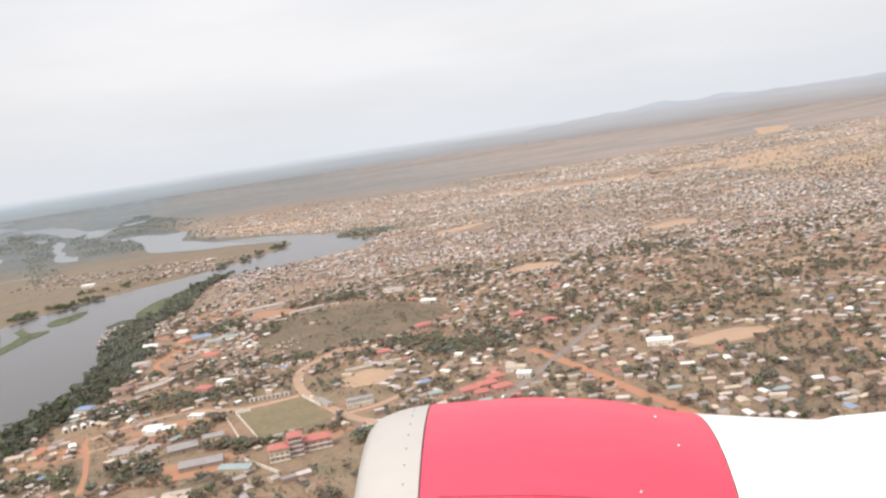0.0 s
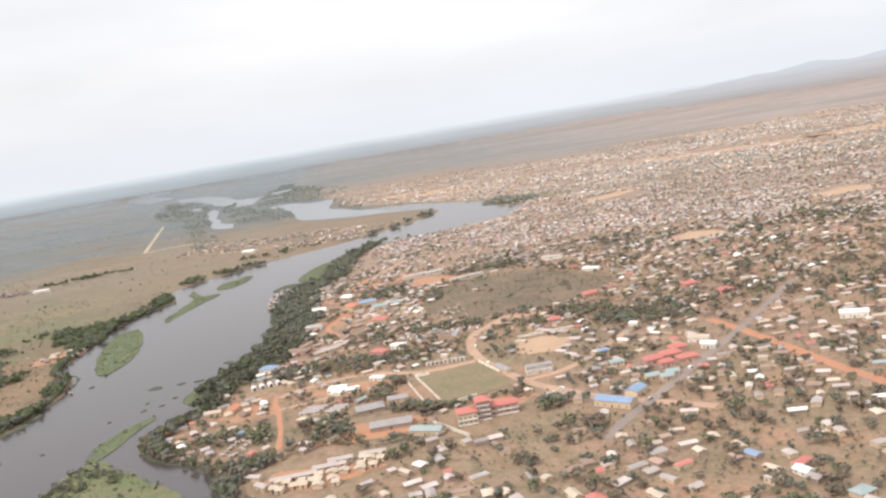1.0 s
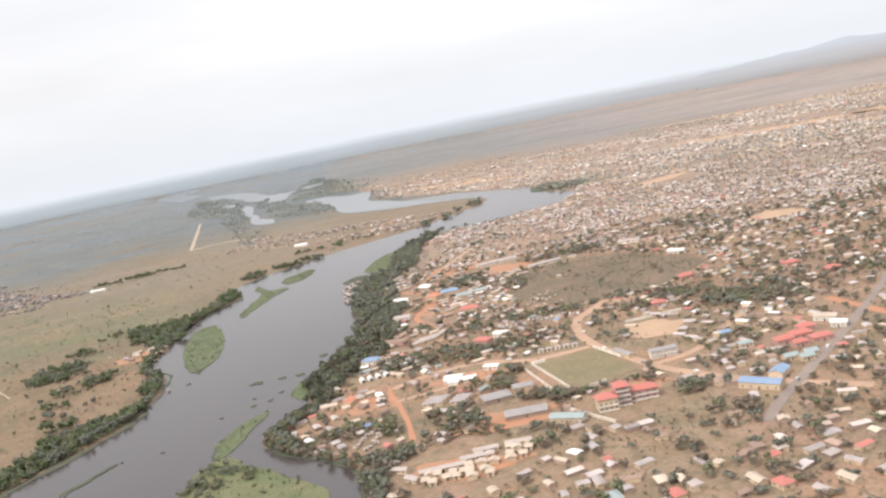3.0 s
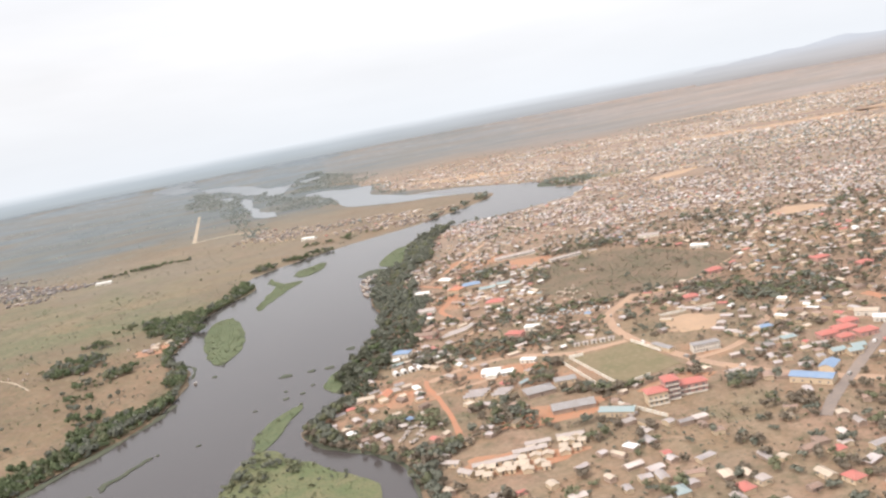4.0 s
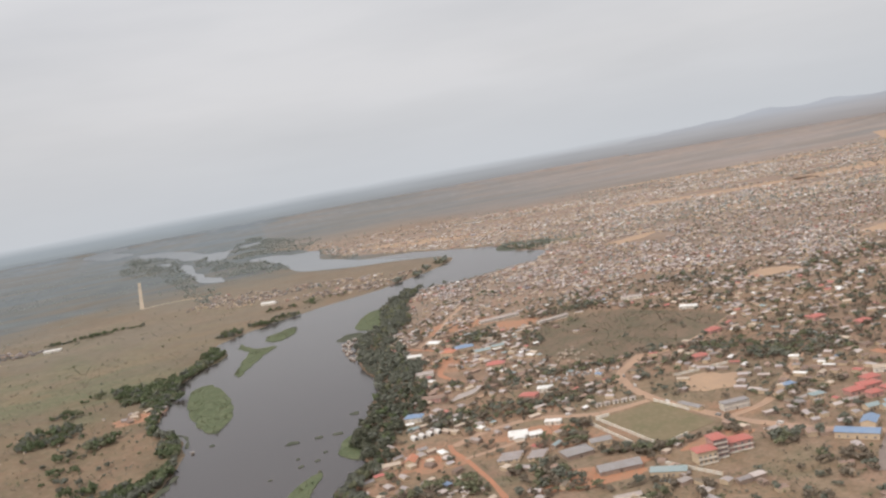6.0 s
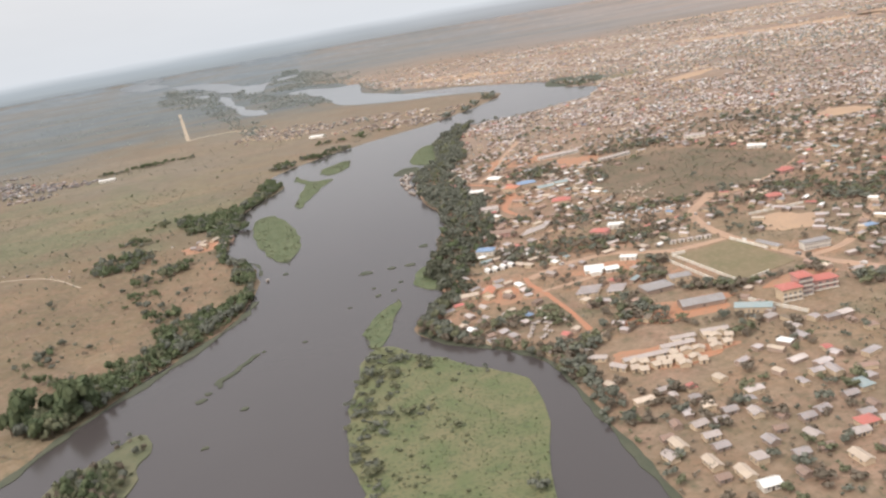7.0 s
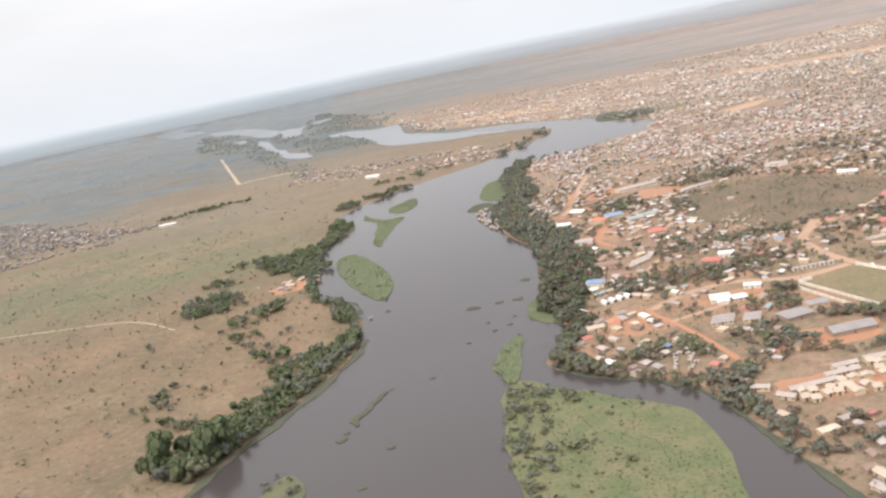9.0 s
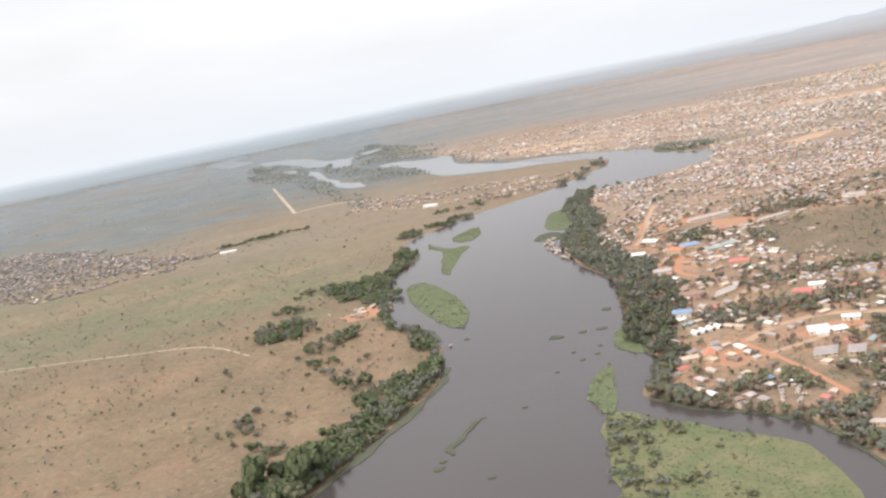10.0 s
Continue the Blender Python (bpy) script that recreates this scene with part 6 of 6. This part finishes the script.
big("house", "house with a small blue roof", 6, 664, 10, 9, 7, 3, 1.2, "roof_blue", "wall_cream", "hip", 1, 2)
big("house", "house with a small grey-blue roof", 13, 630, 10, 10, 7, 3, 1.2, "roof_teal", "wall_cream", "hip", 1, 2)
for c in range(5):
    big("kiosk", "small pale roadside kiosk", -134 + 7 * c, 699 + 0.4 * c, 3, 4.6, 3.2, 2.5, 0.6, "roof_pale", "wall_white", "gable", 0, 0, "kiosk")


# market stalls and parked vans
def stall():
    root = new("market_stall")
    for x, y in ((-1.4, -1.1), (1.4, -1.1), (1.4, 1.1), (-1.4, 1.1)):
        bm = bmesh.new()
        add_box(bm, x - 0.05, x + 0.05, y - 0.05, y + 0.05, -0.1, 2.1)
        part("post", bm, M["bark"], root)
    part("canopy", gable_bmesh(2.4, 1.9, 2.1, 0.7, 0.15, 0.05), M["roof_cream"], root)
    bm = bmesh.new()
    add_box(bm, -1.2, 1.2, -0.9, -0.1, 0.75, 0.83)
    add_box(bm, -1.15, 1.15, -0.85, -0.15, -0.05, 0.747)
    part("counter", bm, M["wall_mud"], root)
    return tagged(root, "market stall with a pale cream canopy on posts", "stall", "stalls of the open market")


def van():
    root = new("van")
    bm = bmesh.new()
    prof = [(-2.3, 0.4), (2.3, 0.4), (2.35, 0.9), (1.7, 1.15), (1.1, 1.95), (-2.2, 2.0), (-2.35, 1.2)]
    rings = [[bm.verts.new((x, y, z)) for x, z in prof] for y in (-0.85, 0.85)]
    for i in range(7):
        bm.faces.new((rings[0][i], rings[0][(i + 1) % 7], rings[1][(i + 1) % 7], rings[1][i]))
    bm.faces.new(rings[0])
    bm.faces.new(list(reversed(rings[1])))
    bmesh.ops.recalc_face_normals(bm, faces=bm.faces)
    part("body", bm, M["van_paint"], root)
    bm = bmesh.new()
    add_box(bm, -1.9, 1.0, -0.87, 0.87, 1.25, 1.75)
    part("window_band", bm, M["glass"], root)
    for x in (-1.5, 1.5):
        for y in (-0.78, 0.78):
            bm = bmesh.new()
            bmesh.ops.create_cone(bm, cap_ends=True, segments=12, radius1=0.36, radius2=0.36, depth=0.2, matrix=Matrix.Translation((x, y, 0.36)) @ Matrix.Rotation(math.pi / 2, 4, 'X'))
            part("wheel", bm, M["door_dark"], root)
    return tagged(root, "pale parked van with dark windows", "van", "vans parked by the market")


M["van_paint"] = material("van_paint", (0.52, 0.50, 0.48), (0.44, 0.42, 0.40), 0.5, rough=0.35, obj_random=0.5)
stall0 = set_down(stall(), -120, 880, 10, 0.1)
for c in range(24):
    a, d = float(rng.uniform(0, 6.28)), math.sqrt(float(rng.random()))
    copy_thing(stall0, pose(-122 + 24 * d * math.cos(a), 878 + 34 * d * math.sin(a), 0.1, 0, 0, float(rng.uniform(0, 180))))
van0 = set_down(van(), -166, 797, 4)
for c in range(24):
    t = c / 23
    copy_thing(van0, pose(-170 + 72 * t + float(rng.normal(0, 1.0)), 798 + 5 * t + float(rng.choice([-6, -2, 4, 8])) + float(rng.normal(0, 0.8)), 0, 0, 0, float(rng.choice([4, 94, 184])) + float(rng.normal(0, 6))))
for x, y, turn in ((-96, 735, 95), (-84, 678, 115), (-60, 628, 125), (-160, 690, 0), (-225, 687, 30), (-30, 590, 130), (60, 598, 56), (88, 640, 56), (24, 546, 56), (-98, 770, 90)):
    copy_thing(van0, pose(x, y, 0.2, 0, 0, turn))

# village on the far bank
for k in range(16):
    copy_thing(first[[2, 3, 2, 0][k % 4]], pose(-612 + 46 * float(rng.random()), 926 + 44 * float(rng.random()), 0, 0, 0, float(rng.uniform(0, 180))))
for x, y in ((-640, 963), (-700, 945), (-720, 930), (-745, 925), (-760, 912), (-735, 900), (-662, 905), (-655, 880), (-690, 880), (-800, 935), (-835, 948), (-600, 845), (-640, 842), (-486, 770)):
    copy_thing(cab, pose(x, y, 0, 0, 0, float(rng.uniform(0, 180))))


# walls round the pitch
def wall_run(a, b, label):
    d = Vector(b) - Vector(a)
    bm = bmesh.new()
    add_box(bm, 0, d.length, -0.25, 0.25, -0.2, 2.2)
    n = int(d.length // 6)
    root = new("boundary_wall")
    part("panel", bm, M["wall_white"], root)
    for i in range(n + 1):
        bm = bmesh.new()
        x = d.length * i / max(n, 1)
        add_box(bm, x - 0.3, x + 0.3, -0.32, 0.32, -0.2, 2.5)
        part("pillar", bm, M["wall_cream"], root)
    root.matrix_basis = pose(a[0], a[1], 0, 0, 0, math.degrees(math.atan2(d.y, d.x)))
    return tagged(root, label, "wall")


PITCH_WALL = "whitewashed boundary wall of the sports field"
wall_run((-142, 668), (-112, 588), PITCH_WALL)
wall_run((-112, 588), (-90, 601), PITCH_WALL)
wall_run((-142, 669), (-131, 671), PITCH_WALL)
wall_run((-92, 687), (-74, 650), PITCH_WALL)
wall_run((-150, 664), (-128, 600), "low pale compound wall beside the pitch")
wall_run((-60, 745), (-10, 755), "long pale compound wall beside a sandy lot")
wall_run((-118, 556), (-92, 522), "pale wall along a drive")


# barges and boats at the landing
def boat(L, W):
    root = new("boat")
    bm = bmesh.new()
    prof = [(-0.5, 0.35), (-0.42, 0.5), (0.3, 0.5), (0.5, 0.05)]
    ring = [(x * L, w * W) for x, w in prof] + [(x * L, -w * W) for x, w in reversed(prof)]
    top = [bm.verts.new((x, y, 1.1)) for x, y in ring]
    low = [bm.verts.new((x * 0.9, y * 0.75, -0.1)) for x, y in ring]
    n = len(ring)
    for i in range(n):
        bm.faces.new((low[i], low[(i + 1) % n], top[(i + 1) % n], top[i]))
    bm.faces.new(list(reversed(low)))
    bm.faces.new(top)
    part("hull", bm, M["hull"], root)
    bm = bmesh.new()
    add_box(bm, -0.34 * L, 0.12 * L, -0.32 * W, 0.32 * W, 1.103, 2.6)
    part("cabin", bm, M["wall_white"], root)
    bm = bmesh.new()
    add_box(bm, -0.38 * L, 0.16 * L, -0.4 * W, 0.4 * W, 2.603, 2.72)
    part("roof", bm, M["roof_pale"], root)
    return tagged(root, "moored river boat with a pale cabin roof", "boat", "boats moored at the landing")


b0 = set_down(boat(9.5, 2.7), -384, 1170, 60, 0.1)
for k in range(26):
    t = k / 25
    copy_thing(b0, pose(-380 + 16 * t + float(rng.normal(0, 3.5)) - 9 * math.sin(3.1 * t), 1180 - 140 * t + float(rng.normal(0, 7)), 0.1, 0, 0, 100 + float(rng.normal(0, 25))))


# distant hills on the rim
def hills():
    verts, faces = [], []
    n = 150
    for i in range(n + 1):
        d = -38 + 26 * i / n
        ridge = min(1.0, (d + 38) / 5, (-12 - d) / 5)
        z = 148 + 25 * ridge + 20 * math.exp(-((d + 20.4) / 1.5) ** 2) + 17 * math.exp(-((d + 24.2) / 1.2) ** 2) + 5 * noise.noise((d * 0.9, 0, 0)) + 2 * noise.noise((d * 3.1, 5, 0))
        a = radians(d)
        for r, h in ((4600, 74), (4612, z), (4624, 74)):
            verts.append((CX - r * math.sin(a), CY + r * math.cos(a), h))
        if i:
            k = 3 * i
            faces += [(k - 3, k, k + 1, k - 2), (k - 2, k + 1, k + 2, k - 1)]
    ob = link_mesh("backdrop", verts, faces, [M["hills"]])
    return tagged(ob, "faint low hills on the hazy horizon", "hills", kind="structure")


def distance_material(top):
    """Hazy distance on the far rim, a glow with the haze painted in: brownish and greyish land fading upward into the
    pale air.
    """
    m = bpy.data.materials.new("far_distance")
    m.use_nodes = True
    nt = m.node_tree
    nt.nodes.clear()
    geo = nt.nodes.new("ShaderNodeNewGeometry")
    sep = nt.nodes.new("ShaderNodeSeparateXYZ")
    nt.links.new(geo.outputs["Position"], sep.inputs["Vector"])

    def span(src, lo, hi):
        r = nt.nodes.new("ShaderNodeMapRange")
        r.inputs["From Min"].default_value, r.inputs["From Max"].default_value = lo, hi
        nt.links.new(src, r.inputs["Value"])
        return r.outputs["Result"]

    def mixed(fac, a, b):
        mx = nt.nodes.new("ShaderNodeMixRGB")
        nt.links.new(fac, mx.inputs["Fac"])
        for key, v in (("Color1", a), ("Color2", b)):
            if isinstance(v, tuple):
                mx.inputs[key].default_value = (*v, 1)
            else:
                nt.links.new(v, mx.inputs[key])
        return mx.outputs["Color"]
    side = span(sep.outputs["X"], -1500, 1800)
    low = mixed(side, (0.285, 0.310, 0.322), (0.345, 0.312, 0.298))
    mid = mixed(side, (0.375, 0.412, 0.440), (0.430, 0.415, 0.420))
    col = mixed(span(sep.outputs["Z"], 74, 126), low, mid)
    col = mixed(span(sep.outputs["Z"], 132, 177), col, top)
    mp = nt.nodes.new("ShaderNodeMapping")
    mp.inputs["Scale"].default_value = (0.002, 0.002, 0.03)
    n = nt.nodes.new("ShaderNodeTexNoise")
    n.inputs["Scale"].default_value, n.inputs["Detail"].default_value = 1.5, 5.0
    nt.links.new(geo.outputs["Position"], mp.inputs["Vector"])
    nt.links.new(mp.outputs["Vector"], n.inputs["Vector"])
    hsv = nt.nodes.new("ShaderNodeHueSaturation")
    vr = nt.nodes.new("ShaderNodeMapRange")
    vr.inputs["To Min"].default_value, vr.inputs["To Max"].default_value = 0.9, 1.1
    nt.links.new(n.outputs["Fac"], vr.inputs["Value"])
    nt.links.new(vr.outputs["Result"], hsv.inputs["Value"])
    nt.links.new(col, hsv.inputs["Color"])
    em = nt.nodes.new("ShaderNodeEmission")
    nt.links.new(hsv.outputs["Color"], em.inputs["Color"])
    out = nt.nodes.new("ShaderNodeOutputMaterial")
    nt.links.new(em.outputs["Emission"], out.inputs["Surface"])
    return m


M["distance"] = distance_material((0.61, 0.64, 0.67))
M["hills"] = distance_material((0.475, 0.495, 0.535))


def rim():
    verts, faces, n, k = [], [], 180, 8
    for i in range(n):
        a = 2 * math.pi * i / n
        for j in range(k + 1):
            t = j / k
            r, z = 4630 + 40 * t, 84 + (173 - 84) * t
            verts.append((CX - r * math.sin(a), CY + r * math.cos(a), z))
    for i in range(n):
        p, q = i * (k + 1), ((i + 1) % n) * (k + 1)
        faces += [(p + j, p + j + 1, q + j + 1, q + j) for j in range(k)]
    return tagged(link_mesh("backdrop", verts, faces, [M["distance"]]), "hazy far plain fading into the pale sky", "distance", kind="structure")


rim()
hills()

# ---- the aircraft's engine beside the first eye, about full size, placed and profiled to fit the camera's first view ----
def revolve(bm, prof, a0=0.0, a1=2 * math.pi, n=64):
    """Turns a profile of (along, radius) round the x axis."""
    whole = a1 - a0 > 6.28
    m = n if whole else n + 1
    rings = [[bm.verts.new((s, r * math.cos(a0 + (a1 - a0) * i / n), r * math.sin(a0 + (a1 - a0) * i / n))) for i in range(m)] for s, r in prof]
    for p, q in zip(rings, rings[1:]):
        for i in range(n):
            j = (i + 1) % m
            bm.faces.new((p[i], q[i], q[j], p[j]))
    for f in bm.faces:
        f.smooth = True
    bmesh.ops.recalc_face_normals(bm, faces=bm.faces)


def paint(name, colour, rough, metal=0.0, coat=0.0, streak=(0.5, 0.5, 0.5)):
    m = bpy.data.materials.new(name)
    m.use_nodes = True
    nt = m.node_tree
    b = nt.nodes["Principled BSDF"]
    b.inputs["Roughness"].default_value, b.inputs["Metallic"].default_value, b.inputs["Coat Weight"].default_value = rough, metal, coat
    tc = nt.nodes.new("ShaderNodeTexCoord")
    mp = nt.nodes.new("ShaderNodeMapping")
    mp.inputs["Scale"].default_value = (1.2, 6.0, 6.0)
    n = nt.nodes.new("ShaderNodeTexNoise")
    n.inputs["Scale"].default_value, n.inputs["Detail"].default_value = 2.0, 6.0
    r = nt.nodes.new("ShaderNodeMapRange")
    r.inputs["From Min"].default_value, r.inputs["From Max"].default_value, r.inputs["To Max"].default_value = 0.5, 0.8, 0.25
    mx = nt.nodes.new("ShaderNodeMixRGB")
    mx.inputs["Color1"].default_value, mx.inputs["Color2"].default_value = (*colour, 1), (*streak, 1)
    nt.links.new(tc.outputs["Object"], mp.inputs["Vector"])
    nt.links.new(mp.outputs["Vector"], n.inputs["Vector"])
    nt.links.new(n.outputs["Fac"], r.inputs["Value"])
    nt.links.new(r.outputs["Result"], mx.inputs["Fac"])
    nt.links.new(mx.outputs["Color"], b.inputs["Base Color"])
    return m


M["cowl_red"] = paint("cowl_red", (0.70, 0.036, 0.072), 0.42, coat=0.12, streak=(0.66, 0.07, 0.10))
M["cowl_white"] = paint("cowl_white", (0.84, 0.83, 0.80), 0.35, coat=0.3, streak=(0.74, 0.72, 0.68))
M["lip_metal"] = paint("lip_metal", (0.40, 0.375, 0.345), 0.5, metal=0.15, streak=(0.31, 0.29, 0.27))
M["seam"] = paint("seam", (0.16, 0.03, 0.04), 0.6, streak=(0.20, 0.06, 0.07))
M["duct"] = paint("duct", (0.22, 0.22, 0.23), 0.5, streak=(0.15, 0.15, 0.15))


def cowl_radius(s):
    return float(np.interp(s, [-0.05, 0.15, 0.43, 0.8, 1.18, 1.6, 2.3, 2.9, 3.4], [1.027, 1.042, 1.058, 1.040, 0.972, 0.946, 0.91, 0.80, 0.66]))


def engine():
    root = new("jet_engine")
    bm = bmesh.new()
    revolve(bm, [(0.25, 0.74), (0.0, 0.76), (-0.19, 0.80), (-0.29, 0.85), (-0.326, 0.895), (-0.322, 0.93), (-0.284, 0.968), (-0.207, 0.998), (-0.13, 1.016), (-0.056, 1.027)])
    part("inlet_lip", bm, M["lip_metal"], root, "bare silver-white inlet lip")
    bm = bmesh.new()
    revolve(bm, [(-0.05 + 1.23 * i / 14, cowl_radius(-0.05 + 1.23 * i / 14)) for i in range(15)])
    fan = part("fan_cowl", bm, M["cowl_red"], root, "glossy red fan cowl")
    bm = bmesh.new()
    revolve(bm, [(1.186 + 2.2 * i / 14, cowl_radius(1.186 + 2.2 * i / 14)) for i in range(15)])
    part("rear_cowl", bm, M["cowl_white"], root, "white rear cowl")
    bm = bmesh.new()
    revolve(bm, [(-0.053, 1.0268), (-0.050, 1.0288), (-0.047, 1.028)])
    part("seam", bm, M["seam"], fan)
    for a in (0.67, -2.2):
        bm = bmesh.new()
        for i in range(14):
            s0, s1 = 0.02 + 1.14 * i / 14, 0.02 + 1.14 * (i + 1) / 14
            pts = []
            for s, da in ((s0, -0.0028), (s1, -0.0028), (s1, 0.0028), (s0, 0.0028)):
                r = cowl_radius(s) + 0.002
                ang = math.pi / 2 + a + da + 0.03 * s
                pts.append(bm.verts.new((s, r * math.cos(ang), r * math.sin(ang))))
            bm.faces.new(pts)
        part("seam", bm, M["seam"], fan)
    for s, a in ((0.95, 0.14), (0.30, 0.70), (0.80, 0.66), (1.0, 0.38)):
        bm = bmesh.new()
        r = cowl_radius(s) + 0.004
        ang = math.pi / 2 + a
        bmesh.ops.create_uvsphere(bm, u_segments=8, v_segments=5, radius=0.005, matrix=Matrix.Translation((s, r * math.cos(ang), r * math.sin(ang))))
        part("latch", bm, M["cowl_white"], fan)
    for i in range(26):
        bm = bmesh.new()
        ang = math.pi / 2 - 0.6 + 0.1 * i
        r = 1.0185
        bmesh.ops.create_uvsphere(bm, u_segments=6, v_segments=4, radius=0.004, matrix=Matrix.Translation((-0.12, r * math.cos(ang), r * math.sin(ang))))
        part("rivet", bm, M["duct"], root)
    bm = bmesh.new()
    bmesh.ops.create_cone(bm, cap_ends=True, segments=40, radius1=0.745, radius2=0.735, depth=0.06, matrix=Matrix.Translation((0.27, 0, 0)) @ Matrix.Rotation(math.pi / 2, 4, 'Y'))
    part("fan", bm, M["duct"], root)
    bm = bmesh.new()
    rings = []
    for s, top, half in ((1.45, 0.88, 0.05), (1.8, 0.955, 0.16), (2.4, 1.0, 0.2), (3.4, 1.04, 0.2)):
        rings.append([bm.verts.new((s, y, z)) for y, z in ((-half, 0.6), (-half, top - 0.05), (-half * 0.5, top), (half * 0.5, top), (half, top - 0.05), (half, 0.6))])
    for p, q in zip(rings, rings[1:]):
        for i in range(5):
            bm.faces.new((p[i], q[i], q[i + 1], p[i + 1]))
    bm.faces.new(rings[0])
    bm.faces.new(list(reversed(rings[-1])))
    bmesh.ops.recalc_face_normals(bm, faces=bm.faces)
    part("pylon", bm, M["cowl_white"], root, "white pylon fairing")
    return tagged(root, "aircraft jet engine with a red fan cowl and silver-white inlet lip", "jet engine")


engine().matrix_basis = pose(-0.047, 3.768, 187.797, -7.15, 6.87, -7.09)
